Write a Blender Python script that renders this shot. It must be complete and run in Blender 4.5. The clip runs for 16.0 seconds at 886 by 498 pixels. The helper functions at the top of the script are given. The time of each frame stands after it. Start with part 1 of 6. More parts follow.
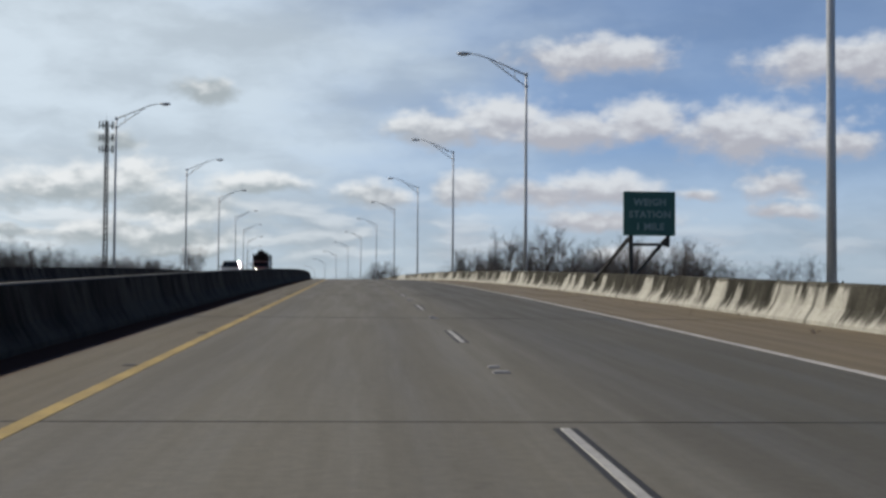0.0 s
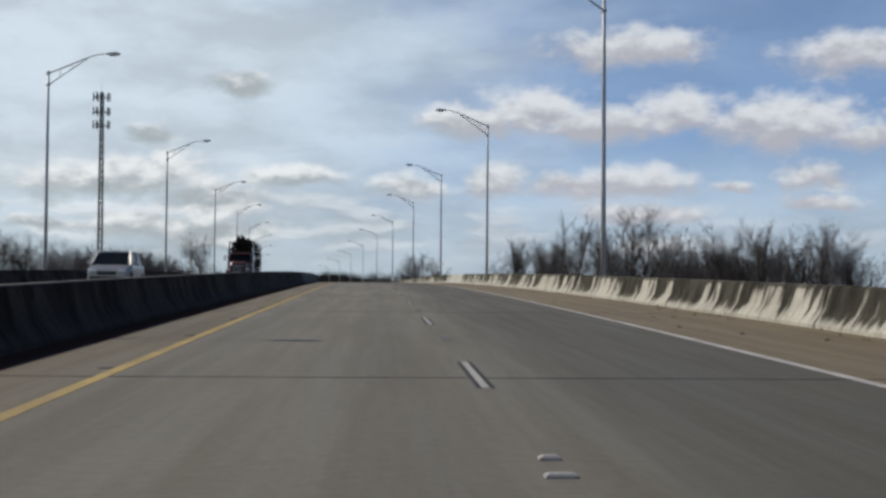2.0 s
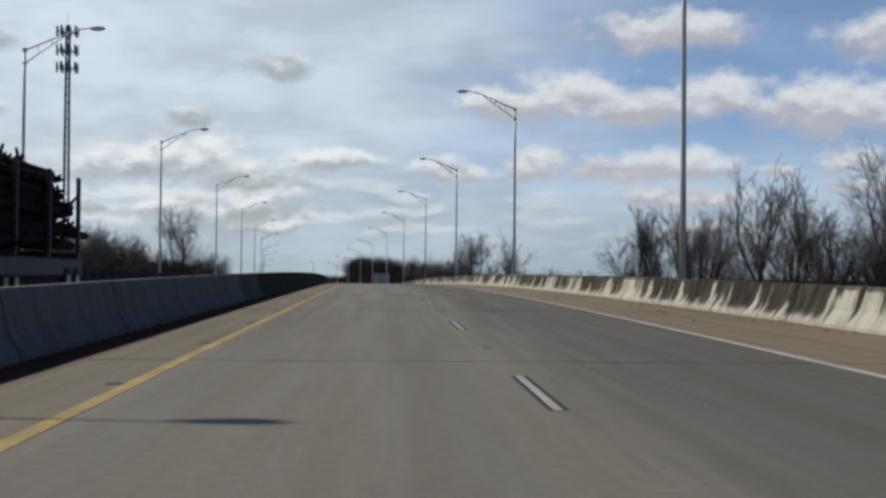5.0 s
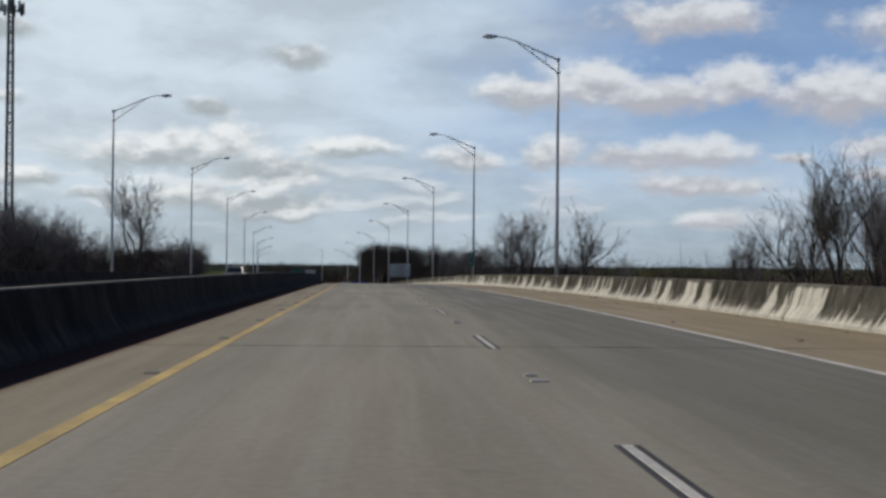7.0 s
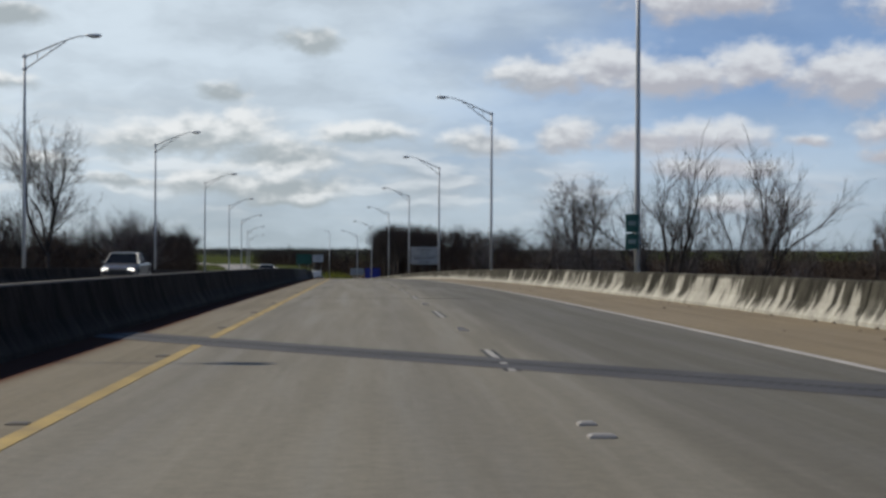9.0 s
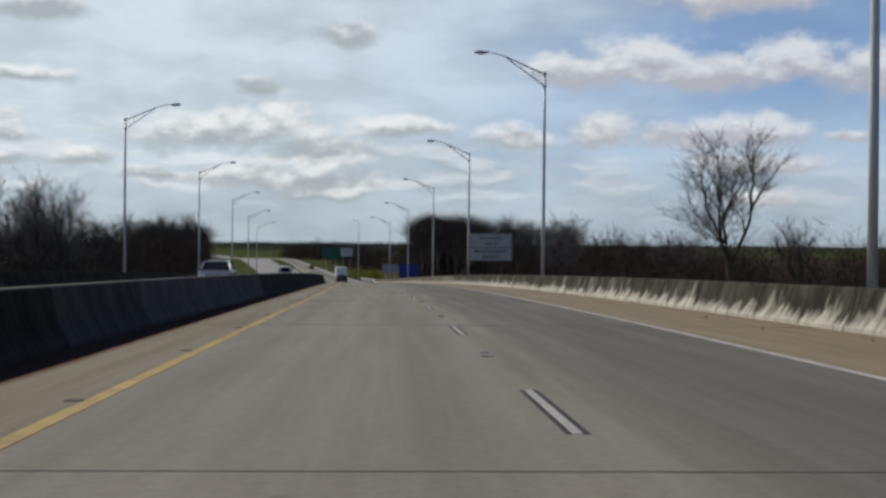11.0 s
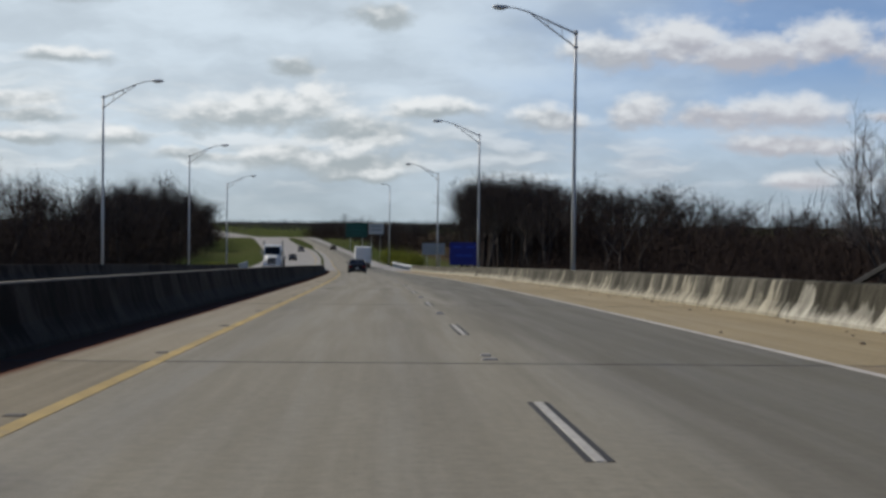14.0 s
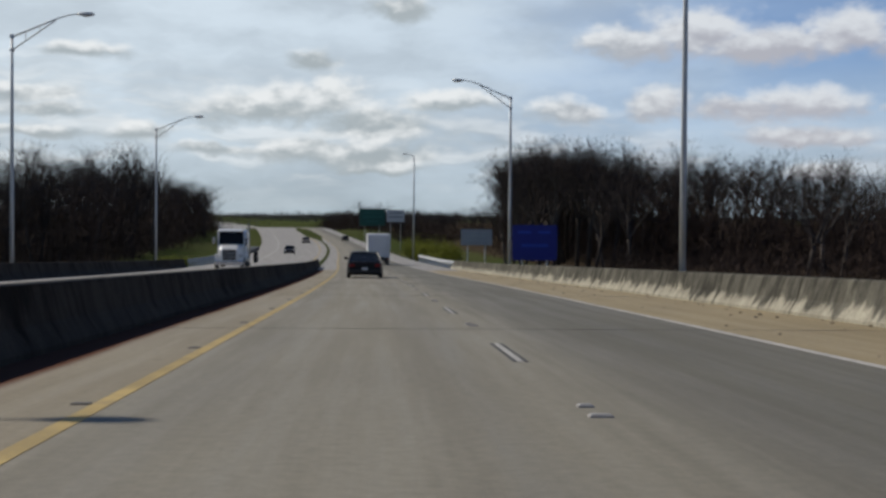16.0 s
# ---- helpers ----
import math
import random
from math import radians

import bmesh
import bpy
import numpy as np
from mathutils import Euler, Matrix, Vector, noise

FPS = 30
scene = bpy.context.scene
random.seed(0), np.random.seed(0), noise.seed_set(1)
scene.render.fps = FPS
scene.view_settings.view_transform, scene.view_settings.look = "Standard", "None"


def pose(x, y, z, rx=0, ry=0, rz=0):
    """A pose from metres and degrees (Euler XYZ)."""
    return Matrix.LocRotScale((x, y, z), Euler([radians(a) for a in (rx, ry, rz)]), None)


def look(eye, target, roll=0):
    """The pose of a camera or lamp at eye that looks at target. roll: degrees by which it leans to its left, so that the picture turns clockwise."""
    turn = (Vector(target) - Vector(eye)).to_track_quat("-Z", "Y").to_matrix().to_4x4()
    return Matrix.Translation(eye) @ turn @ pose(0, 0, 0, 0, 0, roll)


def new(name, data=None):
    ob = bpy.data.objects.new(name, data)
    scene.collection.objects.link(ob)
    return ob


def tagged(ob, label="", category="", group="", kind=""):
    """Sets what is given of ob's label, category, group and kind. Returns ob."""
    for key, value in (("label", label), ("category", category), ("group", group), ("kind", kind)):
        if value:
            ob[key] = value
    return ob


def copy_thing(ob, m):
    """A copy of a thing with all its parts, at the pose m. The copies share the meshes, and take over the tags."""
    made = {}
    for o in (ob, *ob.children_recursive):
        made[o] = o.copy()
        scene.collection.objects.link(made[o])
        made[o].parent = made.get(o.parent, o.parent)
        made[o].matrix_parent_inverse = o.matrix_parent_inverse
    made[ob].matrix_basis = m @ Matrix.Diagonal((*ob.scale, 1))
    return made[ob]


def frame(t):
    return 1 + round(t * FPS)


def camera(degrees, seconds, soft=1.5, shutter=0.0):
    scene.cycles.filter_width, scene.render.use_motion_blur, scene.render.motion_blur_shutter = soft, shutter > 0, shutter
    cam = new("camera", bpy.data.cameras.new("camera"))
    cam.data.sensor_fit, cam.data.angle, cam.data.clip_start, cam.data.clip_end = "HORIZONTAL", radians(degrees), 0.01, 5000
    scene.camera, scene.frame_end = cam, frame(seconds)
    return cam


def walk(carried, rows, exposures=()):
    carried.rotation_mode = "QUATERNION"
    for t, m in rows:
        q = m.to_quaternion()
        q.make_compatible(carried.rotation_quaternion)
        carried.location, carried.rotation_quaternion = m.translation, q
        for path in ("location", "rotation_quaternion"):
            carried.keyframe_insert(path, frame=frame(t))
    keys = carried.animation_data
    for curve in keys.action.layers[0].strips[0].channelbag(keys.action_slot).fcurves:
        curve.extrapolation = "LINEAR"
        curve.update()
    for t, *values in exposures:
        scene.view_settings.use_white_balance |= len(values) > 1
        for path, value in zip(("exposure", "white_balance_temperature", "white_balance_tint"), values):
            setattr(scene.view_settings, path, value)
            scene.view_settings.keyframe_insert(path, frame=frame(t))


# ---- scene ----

# ---------- the road's alignment: station s along it, offset u to the right, height z over it ----------
STEP = 4.0
STATIONS = np.arange(-160.0, 5200.0, STEP)


def alignment():
    s = np.clip(STATIONS, -160, 640)
    q = s / 500
    head = s * (1.988e-4 + 1.48e-4 * q - 1.528e-4 * q ** 2 + 5.47e-5 * q ** 3)
    r = np.clip(q, -0.2, 1.3)
    grade = 0.0339075 + s * (-1.054e-4 - 2.5e-5 * r - 3.04e-5 * r ** 2 + 4.02e-5 * r ** 3)
    far = np.clip(STATIONS - 640, 0, None)
    bend = np.interp(far, [0, 400, 700, 760], [2.4e-4, 2.4e-4, 0.3e-4, 0.0])
    head = head + np.concatenate([[0], np.cumsum((bend * (far > 0))[:-1])]) * STEP
    grade = grade + np.interp(far, [0, 400, 430, 480, 760], [0, 0.054, 0.035, 0.018, 0.020])
    grade = np.where(far > 760, 0.0, grade)

    def total(a):
        b = np.concatenate([[0], np.cumsum((a[1:] + a[:-1]) * STEP / 2)])
        return b - np.interp(0, STATIONS, b)
    return head, total(-np.sin(head)), total(np.cos(head)), total(grade), grade


HEAD, LINE_X, LINE_Y, LINE_Z, GRADE = alignment()


def at(s, u=0.0, z=0.0):
    """The place at station s, offset u and height z over the road."""
    h = np.interp(s, STATIONS, HEAD)
    return Vector((np.interp(s, STATIONS, LINE_X) + u * math.cos(h), np.interp(s, STATIONS, LINE_Y) + u * math.sin(h),
                   np.interp(s, STATIONS, LINE_Z) + z))


def fork(s, u):
    """How far the road has widened past the bridge's end."""
    t = min(1.0, max(0.0, (s - 700) / 240))
    return float(np.interp(u, [-16.2, -4.3, 8.3], [0.0, 4.2, 2.6])) * t * t * (3 - 2 * t)


def heading(s):
    return math.degrees(np.interp(s, STATIONS, HEAD))


def slope(s):
    return math.degrees(math.atan(np.interp(s, STATIONS, GRADE)))


def road_z(s):
    return np.interp(s, STATIONS, LINE_Z)


def stand(s, u, z=0.0, turn=0.0, pitch=False):
    """A pose on the road: local y along it, x to its right."""
    p = at(s, u, z)
    return pose(p.x, p.y, p.z, slope(s) if pitch else 0, 0, heading(s) + turn)


# ---------- camera: seconds, station, offset, turn, tilt, lean ----------
cam = camera(36.65, 16.0, soft=3.0)
DRIVE = (
    (0, 26.80, 0.000, -2.792, 2.185, 0.397), (0.5, 43.88, 0.101, -2.305, 2.186, 0.414), (1, 60.89, 0.155, -2.201, 1.931, 0.400),
    (1.5, 77.85, 0.300, -1.959, 2.047, 0.406), (2, 94.76, 0.364, -1.356, 1.845, 0.423), (2.5, 111.67, 0.357, -0.919, 1.658, 0.490),
    (3, 128.51, 0.325, -0.880, 1.541, 0.530), (3.5, 145.25, 0.302, -0.427, 1.340, 0.570), (4, 161.89, 0.178, -0.143, 1.311, 0.560),
    (4.5, 178.56, 0.075, 0.160, 1.256, 0.521), (7, 261.95, -0.210, 1.054, 0.639, 0.503), (7.5, 278.60, -0.241, 1.432, 0.540, 0.478),
    (8, 295.06, -0.297, 1.311, 0.303, 0.429), (8.5, 311.47, -0.255, 1.374, 0.185, 0.299), (9, 327.92, -0.096, 1.679, -0.058, 0.261),
    (11.5, 410.45, -0.005, 3.334, -0.432, 0.553), (12, 426.78, -0.019, 3.407, -0.751, 0.524), (12.5, 443.33, -0.010, 3.566, -0.612, 0.524),
    (13, 460.00, 0.108, 3.757, -0.786, 0.557), (13.5, 476.95, 0.162, 4.212, -1.006, 0.591), (14, 494.20, 0.106, 4.654, -1.111, 0.658),
    (14.5, 511.17, -0.000, 5.027, -1.125, 0.670), (15, 527.94, -0.080, 5.089, -1.298, 0.670), (15.5, 544.66, -0.137, 5.225, -1.477, 0.587),
    (16, 561.33, -0.219, 5.431, -1.427, 0.495),
)
walk(cam, [(t, Matrix.Translation(at(s, u, 1.119)) @ pose(0, 0, 0, 0, 0, turn) @ pose(0, 0, 0, 90 + tilt) @ pose(0, 0, 0, 0, 0, lean))
           for t, s, u, turn, tilt, lean in DRIVE], exposures=((0, 0.0, 6500, 10), (16, 0.0, 6500, 10)))

# ---------- world and sun ----------
SUN_LEFT, SUN_HIGH = 61.5, 40.5
CLOUDS = (  # degrees left of north, height, half width, half height
    (-5.34, 7.77, 1.82, .85), (-2.43, 7.33, 1.45, .68), (-8.01, 7.16, 1.94, .68), (-11.12, 7.61, 1.45, .85), (-15.81, 7.13, 2.91, 1.02),
    (-19.22, 6.51, 1.45, .53), (-9.45, 4.76, 1.94, .65), (-6.81, 4.6, 1.45, .44), (.21, 4.5, 1.09, .53), (-3.6, 4.8, .97, .65),
    (5.04, 4.88, 1.8, .36), (-9.2, 10.36, 2.66, .73), (-19.68, 9.87, 2.91, .85), (-16.95, 4.82, .97, .61),
    (-17.06, 3.76, 1.09, .29), (-13.72, 4.55, .53, .24), (23.1, 4.9, 1.45, .39), (22., 4.25, 1.45, .29),
    (22.45, 3.32, 1.69, .24), (18.28, 3.4, .97, .34), (12.54, 4.65, 2.9, .78), (10.1, 5.0, 1.1, .75), (8.71, 3.85, 1.8, .85),
    (15.14, 2.75, 1.8, .26), (11.11, 2.75, 1.9, .5), (8.3, 2.55, 1.9, .55), (20.66, 6.62, 1.45, .31), (-9.98, 3.42, 2.1, .4),
    (8.04, 2.0, 1.45, .22), (-10.3, 2.0, 1., .35))

GREY_PUFFS = ((7.5, 8.85, 1.0, .5), (11.1, 6.5, .85, .42), (20.0, 9.3, 1.4, .4))


class Nodes:
    """Short hand for a node tree."""
    def __init__(self, tree):
        self.tree = tree
        tree.nodes.clear()

    def add(self, kind, *inputs, **settings):
        n = self.tree.nodes.new(kind)
        names = {k: v for k, v in settings.items() if k[0].isupper()}
        if "operation" in settings:
            n.operation = settings["operation"]
        if "data_type" in settings:
            n.data_type = settings["data_type"]
        if "blend_type" in settings:
            n.blend_type = settings["blend_type"]
        for i, v in list(enumerate(inputs)) + list(names.items()):
            if v is None:
                continue
            if isinstance(i, str):
                i = i.replace("_", " ")
            if isinstance(v, bpy.types.NodeSocket):
                self.tree.links.new(v, n.inputs[i])
            else:
                n.inputs[i].default_value = v
        return n

    def math(self, op, a, b=None, c=None, clamp=False):
        n = self.add("ShaderNodeMath", a, b, c, operation=op)
        n.use_clamp = clamp
        return n.outputs[0]

    def vec(self, op, a, b=None):
        n = self.add("ShaderNodeVectorMath", a, b, operation=op)
        return n.outputs[1] if op in ("LENGTH", "DOT_PRODUCT") else n.outputs[0]

    def noise(self, vector, scale, detail=4.0, rough=0.55):
        return self.add("ShaderNodeTexNoise", Vector=vector, Scale=scale, Detail=detail, Roughness=rough).outputs[0]

    def ramp(self, value, lo, hi, a=0.0, b=1.0, smooth=True):
        n = self.add("ShaderNodeMapRange", value, lo, hi, a, b)
        n.interpolation_type = "SMOOTHSTEP" if smooth else "LINEAR"
        return n.outputs[0]

    def mix(self, fac, a, b, blend="MIX"):
        n = self.tree.nodes.new("ShaderNodeMix")
        n.data_type, n.blend_type = "RGBA", blend
        for socket, v in ((n.inputs[0], fac), (n.inputs[6], a), (n.inputs[7], b)):
            if isinstance(v, bpy.types.NodeSocket):
                self.tree.links.new(v, socket)
            else:
                socket.default_value = v if not isinstance(v, tuple) or len(v) == 4 else (*v, 1)
        return n.outputs[2]

    def xyz(self, x, y, z=0.0):
        return self.add("ShaderNodeCombineXYZ", x, y, z).outputs[0]


def make_world():
    world = bpy.data.worlds.new("sky")
    scene.world = world
    world.use_nodes = True
    k = Nodes(world.node_tree)
    way = k.add("ShaderNodeTexCoord").outputs["Generated"]
    sep = k.add("ShaderNodeSeparateXYZ", way)
    az = k.math("MULTIPLY", k.math("ARCTAN2", k.math("MULTIPLY", sep.outputs[0], -1.0), sep.outputs[1]), 57.296)
    el = k.math("MULTIPLY", k.math("ARCSINE", sep.outputs[2]), 57.296)
    flat = k.xyz(az, el)
    sky = k.tree.nodes.new("ShaderNodeTexSky")
    sky.sky_type, sky.sun_disc = "NISHITA", False
    sky.sun_elevation, sky.sun_rotation = radians(SUN_HIGH), radians(-SUN_LEFT)
    sky.air_density, sky.dust_density, sky.ozone_density = 0.5, 0.05, 2.0
    clear = k.mix(1.0, sky.outputs[0], SKY_TINT, "MULTIPLY")
    # ragged edges: the clouds' outlines wander at two scales
    bend = k.add("ShaderNodeTexNoise", Vector=k.xyz(k.math("MULTIPLY", az, 0.45), k.math("MULTIPLY", el, 0.75), 3.0), Scale=1.0, Detail=5.0, Roughness=0.55).outputs[1]
    bent = k.vec("ADD", flat, k.vec("MULTIPLY", k.vec("SUBTRACT", bend, (0.5, 0.5, 0.5)), (1.9, 0.9, 0)))
    bent_x, bent_y = k.add("ShaderNodeSeparateXYZ", bent).outputs[:2]

    def puffs(x, y, lift, seed, sx, sy, detail=5.0):
        return k.noise(k.xyz(k.math("MULTIPLY", x, sx), k.math("MULTIPLY", k.math("ADD", y, lift), sy), seed), 1.0, detail, 0.55)
    billow, above = puffs(az, el, 0.0, 0.0, 0.55, 0.9, 3.5), puffs(az, el, 0.5, 0.0, 0.55, 0.9, 3.5)
    tuft = puffs(az, el, 0.0, 4.0, 1.8, 2.5, 3.0)
    relief = k.math("SUBTRACT", billow, above)
    nearest, top, weight = None, None, None
    for a, e, w, h, dull in [(*c, 0.0) for c in CLOUDS] + [(*c, 0.55) for c in GREY_PUFFS]:
        d = k.vec("MULTIPLY", k.vec("SUBTRACT", bent, (a, e, 0)), (0.60 / w, 0.70 / h, 0))
        f = k.math("SUBTRACT", 1.0, k.vec("LENGTH", d))
        g = k.math("MAXIMUM", k.math("ADD", f, 0.5), 0.0)
        v = k.math("MULTIPLY", k.math("SUBTRACT", k.vec("DOT_PRODUCT", d, (0, 1, 0)), dull), g)
        nearest = f if nearest is None else k.math("MAXIMUM", nearest, f)
        top = v if top is None else k.math("ADD", top, v)
        weight = g if weight is None else k.math("ADD", weight, g)
    lit = k.math("DIVIDE", top, k.math("ADD", weight, 0.05))
    rag = k.math("ADD", k.math("MULTIPLY", k.math("SUBTRACT", billow, 0.5), 1.3), k.math("MULTIPLY", k.math("SUBTRACT", tuft, 0.5), 0.32))
    body = k.ramp(k.math("ADD", nearest, rag), -0.10, 0.62)
    # rows of low cumulus over the horizon and the loose cloud over the rest of the sky
    row, row_above = puffs(bent_x, bent_y, 0.0, 9.0, 0.20, 0.95, 3.0), puffs(bent_x, bent_y, 0.36, 9.0, 0.20, 0.95, 3.0)
    low = k.math("MULTIPLY", k.ramp(row, 0.42, 0.62), k.ramp(k.math("SUBTRACT", el, k.math("MULTIPLY", az, 0.09)), 5.8, 2.8))
    low = k.math("MULTIPLY", low, k.ramp(el, 0.7, 2.6, 0.15, 1.0))
    loose = k.noise(k.vec("MULTIPLY", way, (1, 1, 2.6)), 3.2, 7.0, 0.6)
    loose = k.math("MULTIPLY", k.ramp(loose, 0.66, 0.82), k.ramp(el, 9.5, 13.0))
    # thin veil, thicker towards the sun
    haze = k.noise(k.xyz(k.math("MULTIPLY", az, 0.09), k.math("MULTIPLY", el, 0.22), 2.0), 1.0, 5.0, 0.55)
    veil = k.ramp(k.math("ADD", az, k.math("MULTIPLY", k.math("SUBTRACT", haze, 0.5), 26.0)), -15.0, 7.0, 0.28, 0.92)
    veil = k.math("MULTIPLY", veil, k.ramp(el, 21.0, 11.5, 0.02, 1.0))
    veil = k.math("MAXIMUM", veil, k.ramp(el, 10.5, 1.4, 0.0, 0.92))
    sun_side = k.ramp(az, -20.0, 24.0)
    wisp = k.ramp(puffs(bent_x, bent_y, 0.0, 17.0, 0.16, 0.42), 0.34, 0.66, 0.86, 1.10)
    veil_tint = k.mix(1.0, k.mix(sun_side, VEIL_FAR, VEIL_NEAR), k.xyz(wisp, wisp, wisp), "MULTIPLY")
    dim = k.ramp(el, 0.0, 5.5, 0.74, 1.0)
    veil_tint = k.mix(1.0, veil_tint, k.xyz(dim, dim, dim), "MULTIPLY")
    under = k.ramp(k.math("ADD", k.math("ADD", lit, k.math("MULTIPLY", relief, 2.2)), k.math("MULTIPLY", k.math("SUBTRACT", tuft, 0.5), 0.4)), -0.50, 0.62)
    cloud_shade, cloud_lit = k.mix(k.ramp(az, -8.0, 6.0), SHADE_FAR, SHADE_NEAR), k.mix(k.ramp(az, -8.0, 6.0), LIT_FAR, LIT_NEAR)
    white = k.mix(under, cloud_shade, cloud_lit)
    low_lit = k.ramp(k.math("SUBTRACT", row, row_above), -0.15, 0.17)
    out = k.mix(veil, clear, veil_tint)
    out = k.mix(k.math("MULTIPLY", low, 0.5), out, k.mix(low_lit, cloud_shade, cloud_lit))
    out = k.mix(k.math("MULTIPLY", loose, 0.8), out, cloud_lit)
    out = k.mix(k.math("MULTIPLY", body, 0.9), out, white)
    bg = k.add("ShaderNodeBackground", out, 1.0)
    k.tree.links.new(bg.outputs[0], k.add("ShaderNodeOutputWorld").inputs[0])


SKY_TINT = (0.055, 0.080, 0.101)
VEIL_FAR, VEIL_NEAR = (0.49, 0.582, 0.672), (0.645, 0.73, 0.785)
LIT_FAR, LIT_NEAR, SHADE_FAR, SHADE_NEAR = (0.72, 0.745, 0.77), (0.83, 0.855, 0.86), (0.45, 0.45, 0.49), (0.38, 0.43, 0.455)
make_world()
lamp = bpy.data.lights.new("sun", "SUN")
lamp.energy, lamp.angle, lamp.color = 3.6, radians(0.53), (1.0, 0.92, 0.80)
sun = new("sun", lamp)
sun.matrix_world = look((0, 0, 60), (math.sin(radians(SUN_LEFT)) * 60, -math.cos(radians(SUN_LEFT)) * 60, 60 - 60 * math.tan(radians(SUN_HIGH))))

# ---------- materials ----------
def start(name):
    m = bpy.data.materials.new(name)
    m.use_nodes = True
    k = Nodes(m.node_tree)
    return m, k


def finish(k, colour, rough=0.8, metal=0.0, height=None, strength=0.3, distance=0.01, **more):
    bs = k.add("ShaderNodeBsdfPrincipled", Base_Color=colour, Roughness=rough, Metallic=metal, **more)
    if height is not None:
        b = k.add("ShaderNodeBump", Height=height, Strength=strength, Distance=distance)
        k.tree.links.new(b.outputs[0], bs.inputs["Normal"])
    k.tree.links.new(bs.outputs[0], k.add("ShaderNodeOutputMaterial").inputs[0])


def paint(name, colour, rough=0.8, spread=0.2, scale=6.0, bump=0.2, metal=0.0, dirt=None, random_shift=0.0):
    """A plain surface with grain at two scales, and dirt in patches."""
    m, k = start(name)
    where = k.add("ShaderNodeTexCoord").outputs["Object"]
    big, fine = k.noise(where, scale * 0.12, 5.0), k.noise(where, scale * 4, 6.0)
    mixed = k.math("ADD", k.math("MULTIPLY", big, 0.6), k.math("MULTIPLY", fine, 0.4))
    shade = k.ramp(mixed, 0.3, 0.7, 1 - spread, 1 + spread)
    if random_shift:
        rnd = k.add("ShaderNodeObjectInfo").outputs["Random"]
        shade = k.math("MULTIPLY", shade, k.ramp(rnd, 0, 1, 1 - random_shift, 1 + random_shift, False))
    col = k.mix(1.0, (*colour, 1), k.xyz(shade, shade, shade), "MULTIPLY")
    if dirt:
        col = k.mix(k.ramp(k.noise(where, scale * 0.3, 6.0), 0.52, 0.72, 0, 0.8), col, (*dirt, 1))
    finish(k, col, k.ramp(fine, 0.2, 0.8, rough - 0.08, min(1, rough + 0.08)), metal, fine if bump else None, bump)
    return m


